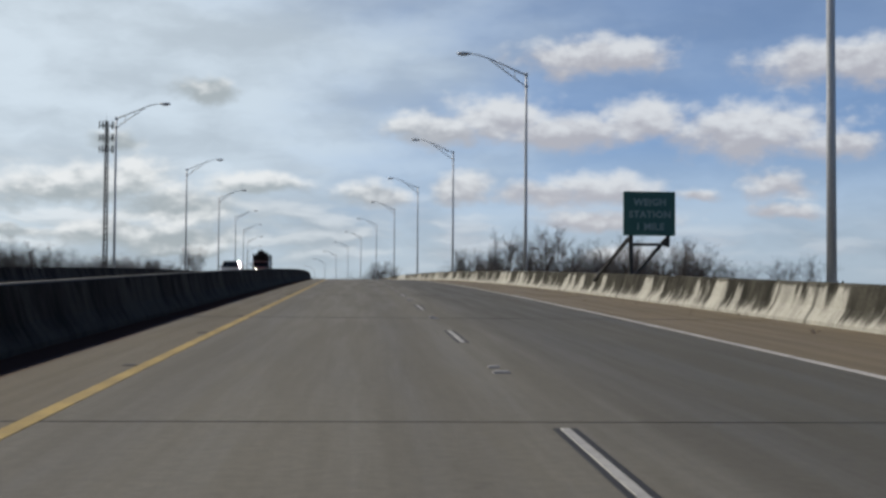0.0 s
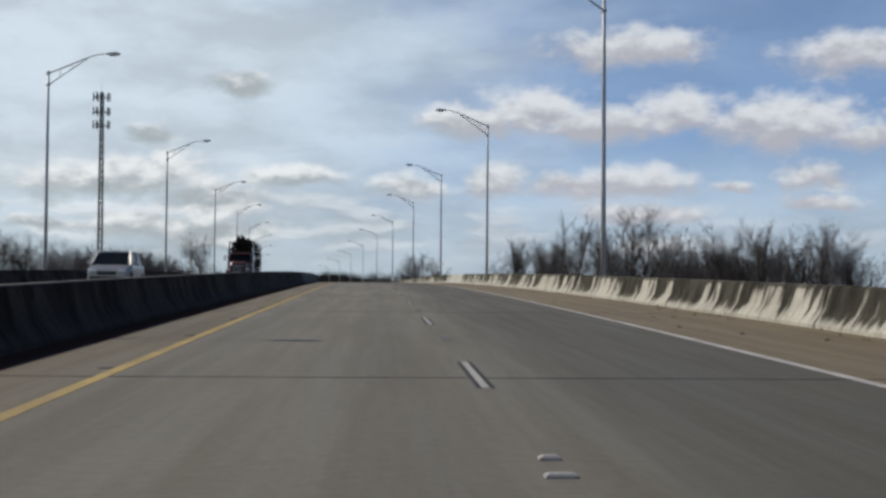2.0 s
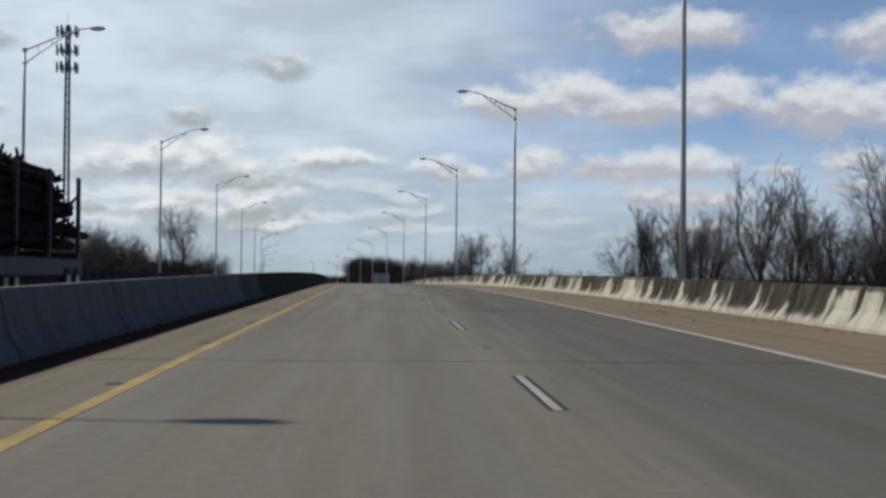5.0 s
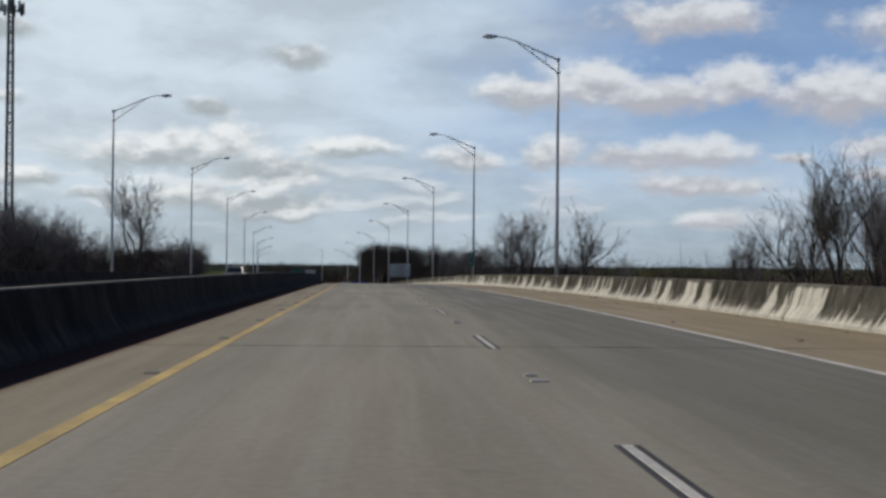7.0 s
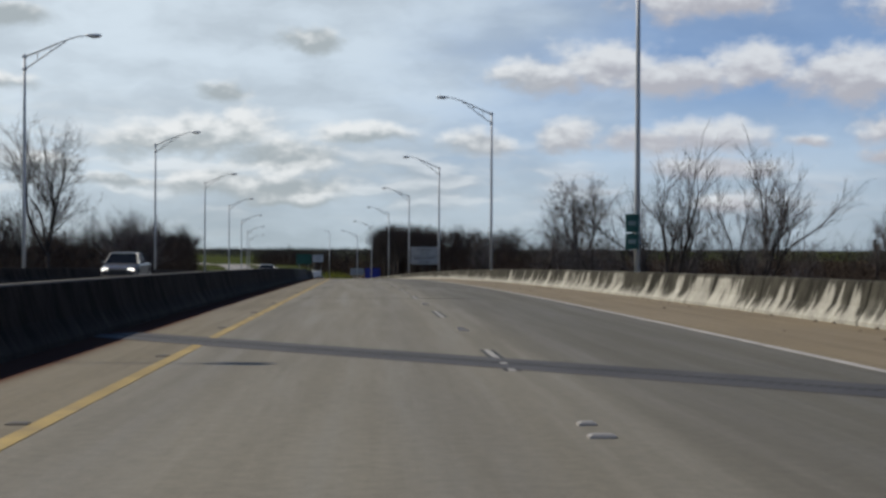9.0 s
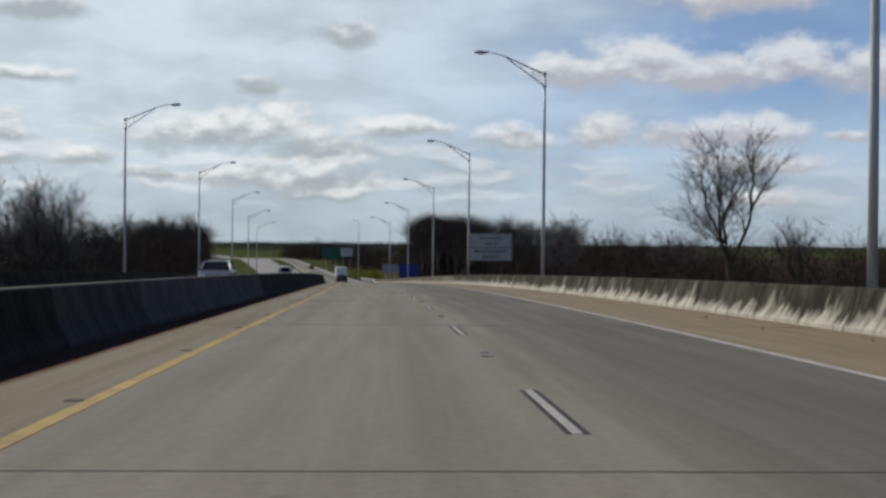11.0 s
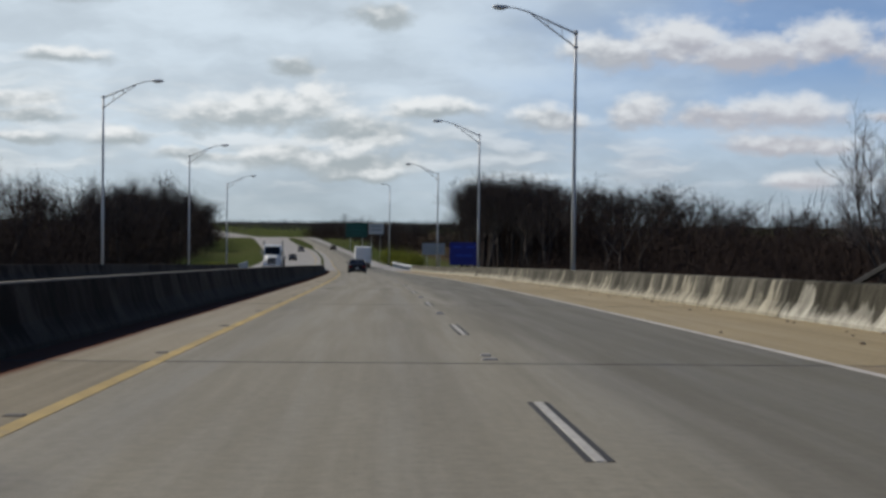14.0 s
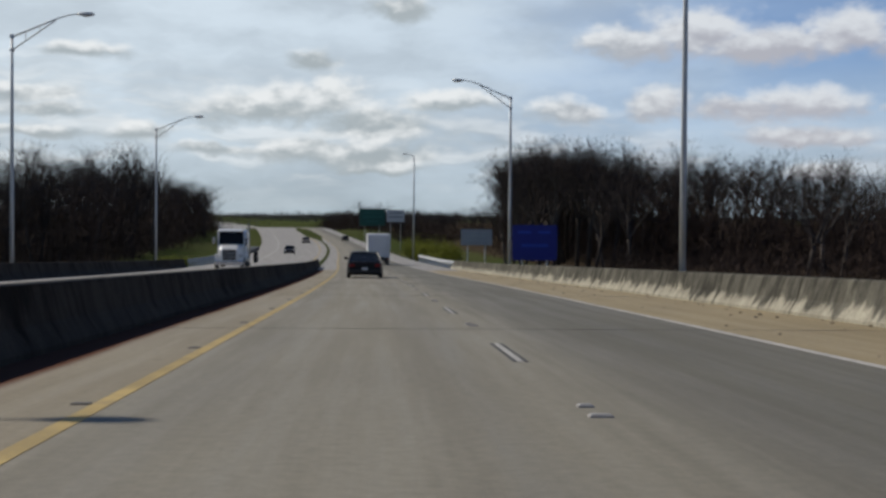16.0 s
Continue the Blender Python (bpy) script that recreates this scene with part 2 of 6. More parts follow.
def pavement(name, colour, other, wear, tracks=(), outer=None, gutter=None):
    """Old concrete pavement; the map gives metres across (x) and along (y)."""
    m, k = start(name)
    uv = k.add("ShaderNodeUVMap").outputs[0]
    sep = k.add("ShaderNodeSeparateXYZ", uv)
    across, along = sep.outputs[0], sep.outputs[1]
    stretched = k.xyz(k.math("MULTIPLY", across, 1.4), k.math("MULTIPLY", along, 0.05))
    streak = k.noise(stretched, 1.6, 5.0, 0.6)
    blot = k.noise(k.xyz(across, k.math("MULTIPLY", along, 0.35)), 0.45, 6.0, 0.62)
    grain = k.noise(uv, 46.0, 3.0, 0.7)
    speck = k.noise(uv, 9.0, 4.0, 0.6)
    f = k.math("ADD", k.math("MULTIPLY", streak, 0.55), k.math("MULTIPLY", blot, 0.45))
    col = k.mix(k.ramp(f, 0.36, 0.64), (*colour, 1), (*other, 1))
    if outer:  # the outer lane is older and darker
        drift = k.math("ADD", across, k.math("MULTIPLY", k.math("SUBTRACT", streak, 0.5), 1.6))
        col = k.mix(k.ramp(drift, 1.0, 3.1, 0.0, 0.92), col, k.mix(k.ramp(f, 0.36, 0.64), (*outer, 1), (*[c * 0.82 for c in outer], 1)))
    for c, w, depth in tracks:
        d = k.math("ABSOLUTE", k.math("SUBTRACT", k.math("ADD", across, k.math("MULTIPLY", k.math("SUBTRACT", streak, 0.5), 0.5)), c))
        col = k.mix(k.ramp(d, w, w * 0.2, 0.0, depth), col, (*wear, 1))
    tone = k.ramp(k.math("ADD", k.math("MULTIPLY", grain, 0.5), k.math("MULTIPLY", speck, 0.5)), 0.25, 0.75, 0.80, 1.20)
    col = k.mix(1.0, col, k.xyz(tone, tone, tone), "MULTIPLY")
    sheen = 0.3
    if gutter is not None:  # brown earth along the barrier's foot, with the barrier's shadow painted in
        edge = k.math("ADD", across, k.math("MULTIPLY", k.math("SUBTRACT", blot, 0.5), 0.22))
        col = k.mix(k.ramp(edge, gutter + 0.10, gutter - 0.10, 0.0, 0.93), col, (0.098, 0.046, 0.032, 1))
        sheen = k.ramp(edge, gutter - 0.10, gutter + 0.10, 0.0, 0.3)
    # the deck was cast in stretches of different age
    cast = k.math("MULTIPLY", k.ramp(along, 95.0, 150.0, 0.84, 1.0), k.math("MULTIPLY", k.ramp(along, 225.0, 262.0, 1.0, 1.12), k.ramp(along, 420.0, 540.0, 1.0, 1.05)))
    col = k.mix(1.0, col, k.xyz(cast, cast, cast), "MULTIPLY")
    for c, half in DECK_BANDS:
        d = k.math("ABSOLUTE", k.math("SUBTRACT", k.math("ADD", along, k.math("ADD", k.math("MULTIPLY", across, 0.10), k.math("MULTIPLY", k.math("SUBTRACT", blot, 0.5), 1.6))), c))
        col = k.mix(k.math("MULTIPLY", k.ramp(d, half, half * 0.2, 0.0, 0.85), k.ramp(across, 3.0, 1.6)), col, (*[w * 0.7 for w in wear], 1))
    # sealed cracks and dark spots
    spot = k.ramp(k.noise(uv, 1.3, 3.0, 0.5), 0.70, 0.76, 0.0, 0.35)
    col = k.mix(spot, col, (*[c * 0.55 for c in wear], 1))
    finish(k, col, k.ramp(streak, 0.3, 0.7, 0.62, 0.86), 0.0, k.math("ADD", grain, k.math("MULTIPLY", speck, 0.6)), 0.35, 0.008, Specular_IOR_Level=sheen)
    return m


def barrier_concrete(name, clean, grime, height, crust=0.08, newer=None, cap=None):
    """Barrier with black grime in patches below its top and pale washed concrete. Object z is the height; the object's colour holds
    how much is washed (red), how ragged the washed part is (green), the station (blue) and how new the casting is (alpha)."""
    m, k = start(name)
    where = k.add("ShaderNodeTexCoord").outputs["Object"]
    info = k.add("ShaderNodeObjectInfo")
    mark = k.add("ShaderNodeSeparateXYZ", info.outputs["Color"])
    washed, ragged, newness = mark.outputs[0], mark.outputs[1], info.outputs["Alpha"]
    sep = k.add("ShaderNodeSeparateXYZ", where)
    run, z = k.math("ADD", sep.outputs[1], mark.outputs[2]), sep.outputs[2]
    slant = k.math("ADD", run, k.math("MULTIPLY", z, 0.22))
    fine = k.noise(k.xyz(sep.outputs[0], run, z), 22.0, 5.0, 0.65)
    # grime in upright patches that hang from the top
    hang = k.noise(k.xyz(slant, k.math("MULTIPLY", z, 0.35), 3.0), 1.15, 3.0, 0.55)
    thin = k.noise(k.xyz(slant, k.math("MULTIPLY", z, 0.15), 6.0), 4.5, 3.0, 0.6)
    wide = k.noise(k.xyz(run, 0.0, 8.0), 0.16, 2.0, 0.5)
    reach = k.math("ADD", k.math("MULTIPLY", hang, 1.25), k.math("ADD", k.math("MULTIPLY", thin, 0.42), k.math("MULTIPLY", wide, 0.5)))
    reach = k.math("SUBTRACT", reach, k.math("MULTIPLY", washed, 0.9))
    depth = k.math("ADD", k.math("SUBTRACT", reach, 0.70), k.math("MULTIPLY", z, 0.16 / height))
    patches = k.math("MULTIPLY", k.ramp(depth, -0.02, 0.09), k.ramp(k.math("ADD", z, k.math("MULTIPLY", k.math("SUBTRACT", thin, 0.5), 0.5)), 0.06, 0.24))
    # ragged tongues of wash that rise from the foot
    tongue = k.noise(k.xyz(run, k.math("MULTIPLY", z, 0.12), 13.0), 2.2, 4.0, 0.65)
    clump = k.noise(k.xyz(run, k.math("MULTIPLY", z, 0.2), 16.0), 1.1, 3.0, 0.6)
    line = k.math("ADD", k.math("MULTIPLY", washed, height * 0.72), k.math("ADD", k.math("MULTIPLY", k.math("SUBTRACT", tongue, 0.5), 1.15), k.math("MULTIPLY", k.math("SUBTRACT", clump, 0.5), 0.7)))
    flames = k.ramp(k.math("SUBTRACT", z, line), -0.05, 0.10)
    dirty = k.math("ADD", k.math("MULTIPLY", patches, k.math("SUBTRACT", 1.0, ragged)), k.math("MULTIPLY", flames, ragged))
    # the grey crust under the top edge, and the splashed foot
    top = k.ramp(k.math("ADD", z, k.math("MULTIPLY", k.math("SUBTRACT", thin, 0.5), 0.12)), height - crust - 0.03, height - crust + 0.03, 0.0, 0.85)
    dirty = k.math("MULTIPLY", k.math("MAXIMUM", dirty, top), k.math("SUBTRACT", 1.0, newness))
    veins = k.ramp(k.noise(k.xyz(slant, k.math("MULTIPLY", z, 0.3), 21.0), 2.6, 4.0, 0.65), 0.35, 0.65)
    dark = k.mix(veins, (*grime, 1), (*[g * 2.6 for g in grime], 1))
    pale = k.mix(veins, (*[c * 0.70 for c in clean], 1), (*clean, 1))
    col = k.mix(dirty, pale, dark)
    if newer:
        col = k.mix(newness, col, k.mix(veins, (*[c * 0.8 for c in newer], 1), (*newer, 1)))
    if cap:  # the sunlit top edge, coloured paler than the darkened faces
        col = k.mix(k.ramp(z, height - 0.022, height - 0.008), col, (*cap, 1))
    ends = k.math("ABSOLUTE", k.math("SUBTRACT", sep.outputs[1], 3.05))
    col = k.mix(k.ramp(k.math("ADD", ends, k.math("MULTIPLY", k.math("SUBTRACT", thin, 0.5), 0.3)), 2.94, 3.05, 0.0, 0.5), col, (*grime, 1))
    grain = k.ramp(fine, 0.25, 0.75, 0.76, 1.22)
    finish(k, k.mix(1.0, col, k.xyz(grain, grain, grain), "MULTIPLY"), 0.92, 0.0, fine, 0.5, 0.012, Specular_IOR_Level=0.04)
    return m


def metal_grey(name, colour, rough):
    m, k = start(name)
    where = k.add("ShaderNodeTexCoord").outputs["Object"]
    spangle = k.noise(where, 14.0, 4.0, 0.7)
    rain = k.noise(k.vec("MULTIPLY", where, (9, 9, 0.35)), 1.0, 4.0)
    tone = k.ramp(k.math("ADD", k.math("MULTIPLY", spangle, 0.5), k.math("MULTIPLY", rain, 0.5)), 0.3, 0.7, 0.8, 1.15)
    finish(k, k.mix(1.0, (*colour, 1), k.xyz(tone, tone, tone), "MULTIPLY"), k.ramp(spangle, 0.2, 0.8, rough - 0.1, rough + 0.1), 0.2, spangle, 0.1, 0.003)
    return m


def wood_bark(name, colour, other):
    m, k = start(name)
    where = k.add("ShaderNodeTexCoord").outputs["Object"]
    rnd = k.add("ShaderNodeObjectInfo").outputs["Random"]
    ridge = k.noise(k.vec("MULTIPLY", where, (6, 6, 1.0)), 1.2, 5.0, 0.65)
    tone = k.ramp(rnd, 0, 1, 0.75, 1.3, False)
    col = k.mix(k.ramp(ridge, 0.35, 0.65), (*colour, 1), (*other, 1))
    finish(k, k.mix(1.0, col, k.xyz(tone, tone, tone), "MULTIPLY"), 0.95, 0.0, ridge, 0.6, 0.03, Specular_IOR_Level=0.06)
    return m


def leafage(name, colour, other):
    m, k = start(name)
    where = k.add("ShaderNodeTexCoord").outputs["Object"]
    isle = k.add("ShaderNodeNewGeometry").outputs["Random Per Island"]
    col = k.mix(isle, (*colour, 1), (*other, 1))
    shade = k.ramp(k.noise(where, 0.6, 4.0), 0.3, 0.7, 0.65, 1.25)
    finish(k, k.mix(1.0, col, k.xyz(shade, shade, shade), "MULTIPLY"), 0.9, Specular_IOR_Level=0.08)
    return m


def grassland():
    m, k = start("winter_grass")
    where = k.add("ShaderNodeTexCoord").outputs["Object"]
    wild = k.add("ShaderNodeAttribute")
    wild.attribute_name = "wild"
    field, tuft, blade = k.noise(where, 0.011, 4.0), k.noise(where, 0.35, 5.0, 0.6), k.noise(where, 7.0, 4.0, 0.7)
    mown = k.mix(k.ramp(k.math("ADD", k.math("MULTIPLY", field, 0.5), k.math("MULTIPLY", tuft, 0.5)), 0.36, 0.64), (0.043, 0.062, 0.019, 1), (0.070, 0.076, 0.033, 1))
    scrub = k.mix(k.ramp(tuft, 0.35, 0.65), (0.040, 0.031, 0.023, 1), (0.066, 0.052, 0.035, 1))
    col = k.mix(k.ramp(k.math("ADD", wild.outputs["Fac"], k.math("MULTIPLY", k.math("SUBTRACT", tuft, 0.5), 0.5)), 0.35, 0.65), mown, scrub)
    tone = k.ramp(blade, 0.25, 0.75, 0.65, 1.35)
    finish(k, k.mix(1.0, col, k.xyz(tone, tone, tone), "MULTIPLY"), 0.95, 0.0, blade, 0.8, 0.06, Specular_IOR_Level=0.0)
    return m


def car_paint(name, colour, rough=0.25, metal=0.0, dusty=0.22, coat=0.5, gloss=0.5):
    m, k = start(name)
    where = k.add("ShaderNodeTexCoord").outputs["Object"]
    dust = k.noise(where, 3.0, 5.0)
    finish(k, k.mix(k.ramp(dust, 0.5, 0.85, 0, dusty), (*colour, 1), (0.22, 0.2, 0.17, 1)), k.ramp(dust, 0.3, 0.8, rough, rough + 0.25), metal, Coat_Weight=coat, Coat_Roughness=0.08, Specular_IOR_Level=gloss)
    return m


def glass_dark(name="tinted_glass"):
    m, k = start(name)
    where = k.add("ShaderNodeTexCoord").outputs["Object"]
    finish(k, (0.012, 0.014, 0.016, 1), k.ramp(k.noise(where, 4.0), 0.3, 0.8, 0.12, 0.30), 0.0, Specular_IOR_Level=0.18)
    return m


DECK_BANDS = ((485.0, 0.75), (481.0, 1.3))  # dark bands across the deck: station, half width
LANE = pavement("lane_concrete", (0.196, 0.179, 0.135), (0.163, 0.149, 0.113), (0.108, 0.100, 0.081), ((-1.75, 0.55, 0.25), (0.45, 0.6, 0.25), (2.35, 0.7, 0.3)), (0.113, 0.106, 0.081))
SHOULDER = pavement("shoulder_dusty_concrete", (0.215, 0.168, 0.098), (0.172, 0.137, 0.084), (0.12, 0.10, 0.065))
SHOULDER_SAND = pavement("sandy_shoulder_concrete", (0.258, 0.206, 0.114), (0.212, 0.170, 0.096), (0.15, 0.125, 0.08))
# gutter marks how far out the painted barrier shadow reaches
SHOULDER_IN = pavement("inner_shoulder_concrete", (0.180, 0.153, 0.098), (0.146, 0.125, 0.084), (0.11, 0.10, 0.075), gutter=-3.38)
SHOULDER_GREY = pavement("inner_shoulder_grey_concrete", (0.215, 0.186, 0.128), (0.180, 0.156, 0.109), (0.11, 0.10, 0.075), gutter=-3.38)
LANE_FAR = pavement("oncoming_concrete", (0.25, 0.24, 0.22), (0.20, 0.19, 0.175), (0.13, 0.125, 0.12))
PARAPET = barrier_concrete("parapet_concrete", (0.47, 0.455, 0.385), (0.027, 0.0255, 0.020), 0.78, 0.09, (0.46, 0.455, 0.41))
PARAPET_END = barrier_concrete("sandy_parapet_concrete", (0.40, 0.375, 0.295), (0.048, 0.046, 0.038), 0.78, 0.05, (0.30, 0.29, 0.24))
# Stained concrete toned near black; the colour also holds its faces' shade.
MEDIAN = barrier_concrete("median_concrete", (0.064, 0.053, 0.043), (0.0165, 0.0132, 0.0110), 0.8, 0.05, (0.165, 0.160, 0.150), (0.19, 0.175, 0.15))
PIER = paint("pier_concrete", (0.26, 0.25, 0.23), 0.9, 0.2, 3.0, dirt=(0.09, 0.085, 0.08))
STEEL = metal_grey("galvanised_steel", (0.50, 0.51, 0.51), 0.55)
DARK_STEEL = paint("dark_steel", (0.035, 0.033, 0.03), 0.6, 0.3, 8.0, metal=0.3)
ANTENNA_DARK = paint("antenna_grey", (0.10, 0.10, 0.10), 0.7, 0.1)
LATTICE = paint("tower_steel", (0.05, 0.05, 0.05), 0.6, 0.15, 3.0, metal=0.3)
ANTENNA = paint("antenna_plastic", (0.35, 0.36, 0.37), 0.6, 0.1)
WHITE_LINE = paint("white_road_paint", (0.42, 0.40, 0.37), 0.75, 0.25, 9.0, 0.3, dirt=(0.22, 0.21, 0.19))
DASH_PAINT = paint("worn_white_dash", (0.36, 0.35, 0.32), 0.8, 0.3, 9.0, 0.3, dirt=(0.17, 0.165, 0.15))
YELLOW_LINE = paint("yellow_road_paint", (0.37, 0.262, 0.078), 0.75, 0.3, 8.0, 0.3, dirt=(0.24, 0.18, 0.085))
BLACK_LINE = paint("black_road_paint", (0.018, 0.018, 0.018), 0.8, 0.3, 9.0, 0.3)
MARKER = paint("ceramic_marker", (0.34, 0.32, 0.29), 0.5, 0.15, 12.0)
MARKER_DIM = paint("worn_marker", (0.11, 0.10, 0.085), 0.7, 0.2, 12.0)
JOINT_STEEL = paint("joint_steel", (0.052, 0.051, 0.050), 0.75, 0.35, 8.0)
RUBBER_SEAL = paint("joint_seal", (0.022, 0.022, 0.022), 0.85, 0.3, 10.0)
SIGN_GREEN = paint("sign_green", (0.004, 0.075, 0.058), 0.4, 0.12, 3.0, 0.05)
SIGN_WHITE = paint("sign_white", (0.58, 0.58, 0.58), 0.45, 0.08, 3.0, 0.05)
# White panel greyed: the shade on its face is in the colour.
SIGN_GREY = paint("sign_weathered_white", (0.46, 0.44, 0.40), 0.6, 0.12, 3.0, 0.05, dirt=(0.36, 0.34, 0.31))
SIGN_DULL = paint("sign_dull", (0.32, 0.32, 0.33), 0.5, 0.1, 3.0, 0.05)
SIGN_BLUE = paint("sign_blue", (0.004, 0.012, 0.20), 0.45, 0.12, 3.0, 0.05)
SIGN_BLACK = paint("sign_black", (0.012, 0.012, 0.013), 0.5, 0.1, 3.0, 0.05)
SIGN_LEGEND = paint("sign_legend", (0.20, 0.27, 0.26), 0.4, 0.15, 5.0, 0.05)
GRASS = grassland()
SOIL = paint("dusty_gravel", (0.16, 0.125, 0.085), 0.95, 0.35, 9.0, 0.6)
BARK = wood_bark("bark", (0.085, 0.072, 0.063), (0.046, 0.039, 0.034))
BARK_PALE = wood_bark("pale_bark", (0.155, 0.138, 0.12), (0.085, 0.074, 0.064))
# Inner shade of the woods put into the deep trees' darker bark.
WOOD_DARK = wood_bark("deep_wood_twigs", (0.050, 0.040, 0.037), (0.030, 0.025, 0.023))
TWIG_FINE = wood_bark("fine_twigs", (0.175, 0.155, 0.145), (0.115, 0.100, 0.092))
# Twigs and brush toned down, so the colour holds their backlit shade.
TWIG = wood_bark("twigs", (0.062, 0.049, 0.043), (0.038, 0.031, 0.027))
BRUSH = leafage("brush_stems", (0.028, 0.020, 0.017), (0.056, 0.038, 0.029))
LEAF = leafage("spring_leaves", (0.17, 0.19, 0.02), (0.28, 0.28, 0.05))
# Distant haze is mixed into these paler, greyer tones.
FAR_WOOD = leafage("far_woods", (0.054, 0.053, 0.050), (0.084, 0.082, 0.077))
BLACK_PAINT = car_paint("black_car_paint", (0.004, 0.004, 0.006), 0.35, dusty=0.04, coat=0.0, gloss=0.22)
WHITE_PAINT = car_paint("white_car_paint", (0.78, 0.78, 0.75), 0.3)
SILVER_PAINT = car_paint("silver_car_paint", (0.30, 0.30, 0.29), 0.3, 0.4)
BEIGE_PAINT = car_paint("beige_car_paint", (0.17, 0.145, 0.105), 0.3, 0.3)
GREY_PAINT = car_paint("grey_car_paint", (0.11, 0.11, 0.108), 0.3, 0.3)
RED_PAINT = car_paint("maroon_truck_paint", (0.055, 0.012, 0.014), 0.4, dusty=0.1, coat=0.2, gloss=0.3)
GLASS = glass_dark()
TYRE = paint("tyre_rubber", (0.016, 0.016, 0.016), 0.9, 0.2, 10.0)
RIM = paint("wheel_rim", (0.30, 0.30, 0.30), 0.4, 0.15, 8.0, metal=0.7)
TRIM = paint("black_plastic", (0.02, 0.02, 0.02), 0.7, 0.2, 10.0)
CHROME = paint("chrome", (0.55, 0.55, 0.56), 0.2, 0.08, 6.0, 0.0, metal=1.0)
LAMP_CLEAR = paint("headlamp_lens", (0.62, 0.62, 0.60), 0.15, 0.05, 6.0, 0.0)
LAMP_LIT, lit = start("lit_headlamp")
lit.tree.links.new(lit.add("ShaderNodeEmission", (1.0, 0.96, 0.88, 1), 2.5).outputs[0], lit.add("ShaderNodeOutputMaterial").inputs[0])
LAMP_RED = paint("tail_lamp_lens", (0.16, 0.008, 0.008), 0.25, 0.05, 6.0, 0.0)
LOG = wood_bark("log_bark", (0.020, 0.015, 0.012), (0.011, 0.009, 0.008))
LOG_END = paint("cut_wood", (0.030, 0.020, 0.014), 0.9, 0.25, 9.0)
BOX_PANEL = paint("white_box_panel", (0.60, 0.61, 0.62), 0.5, 0.06, 2.0, 0.05, dirt=(0.42, 0.41, 0.39))


# ---------- building blocks ----------
class Geo:
    """Collects vertices and faces of one mesh."""
    def __init__(self):
        self.v, self.f = [], []

    def add(self, verts, faces):
        n = len(self.v)
        self.v += [tuple(p) for p in verts]
        self.f += [tuple(i + n for i in f) for f in faces]
        return self

    def box(self, c, size, bevel=0.02, m=None):
        """A box with chamfered edges, round c."""
        hx, hy, hz = (d / 2 for d in size)
        b = min(bevel, hx * 0.45, hy * 0.45, hz * 0.45)
        pts, idx = [], {}
        for sx in (-1, 1):
            for sy in (-1, 1):
                for sz in (-1, 1):
                    for a in range(3):
                        q = [sx * (hx - b), sy * (hy - b), sz * (hz - b)]
                        q[a] = (sx * hx, sy * hy, sz * hz)[a]
                        idx[sx, sy, sz, a] = len(pts)
                        p = Vector((q[0] + c[0], q[1] + c[1], q[2] + c[2]))
                        pts.append(m @ p if m else p)
        faces = []
        for a in range(3):
            o1, o2 = [i for i in range(3) if i != a]
            for s in (-1, 1):
                ring = []
                for s1, s2 in ((-1, -1), (1, -1), (1, 1), (-1, 1)):
                    key = [0, 0, 0]
                    key[a], key[o1], key[o2] = s, s1, s2
                    ring.append(idx[(*key, a)])
                faces.append(ring if (s > 0) == (a != 1) else ring[::-1])
            for s1 in (-1, 1):
                for s2 in (-1, 1):
                    lo, hi = [0, 0, 0], [0, 0, 0]
                    lo[a], hi[a] = -1, 1
                    lo[o1] = hi[o1] = s1
                    lo[o2] = hi[o2] = s2
                    quad = [idx[(*lo, o1)], idx[(*hi, o1)], idx[(*hi, o2)], idx[(*lo, o2)]]
                    faces.append(quad if (s1 * s2 > 0) == (a == 1) else quad[::-1])
        for sx in (-1, 1):
            for sy in (-1, 1):
                for sz in (-1, 1):
                    tri = [idx[sx, sy, sz, a] for a in range(3)]
                    faces.append(tri if sx * sy * sz > 0 else tri[::-1])
        return self.add(pts, faces)

    def tube(self, points, radii, sides=6, caps=True, squash=1.0):
        pts, faces = [], []
        points = [Vector(p) for p in points]
        n = len(points)
        ref = Vector((0.13, 0.97, 0.21)).normalized()
        for i, p in enumerate(points):
            d = (points[min(i + 1, n - 1)] - points[max(i - 1, 0)]).normalized()
            a = d.cross(ref)
            if a.length < 0.05:
                a = d.cross(Vector((1, 0, 0)))
            a.normalize()
            b = d.cross(a)
            for j in range(sides):
                t = 2 * math.pi * j / sides
                pts.append(p + (a * math.cos(t) + b * math.sin(t) * squash) * radii[i])
        for i in range(n - 1):
            for j in range(sides):
                q = (j + 1) % sides
                faces.append((i * sides + j, i * sides + q, (i + 1) * sides + q, (i + 1) * sides + j))
        if caps:
            faces += [tuple(reversed(range(sides))), tuple((n - 1) * sides + j for j in range(sides))]
        return self.add(pts, faces)

    def loft(self, rings, caps=True):
        """Joins closed rings of equal count."""
        p = len(rings[0])
        faces = []
        for i in range(len(rings) - 1):
            for j in range(p):
                q = (j + 1) % p
                faces.append((i * p + j, i * p + q, (i + 1) * p + q, (i + 1) * p + j))
        if caps:
            faces += [tuple(reversed(range(p))), tuple((len(rings) - 1) * p + j for j in range(p))]
        return self.add([v for r in rings for v in r], faces)

    def wheel(self, c, radius, width, sides=18):
        """A disc with rounded shoulders whose axle runs along x."""
        rings = []
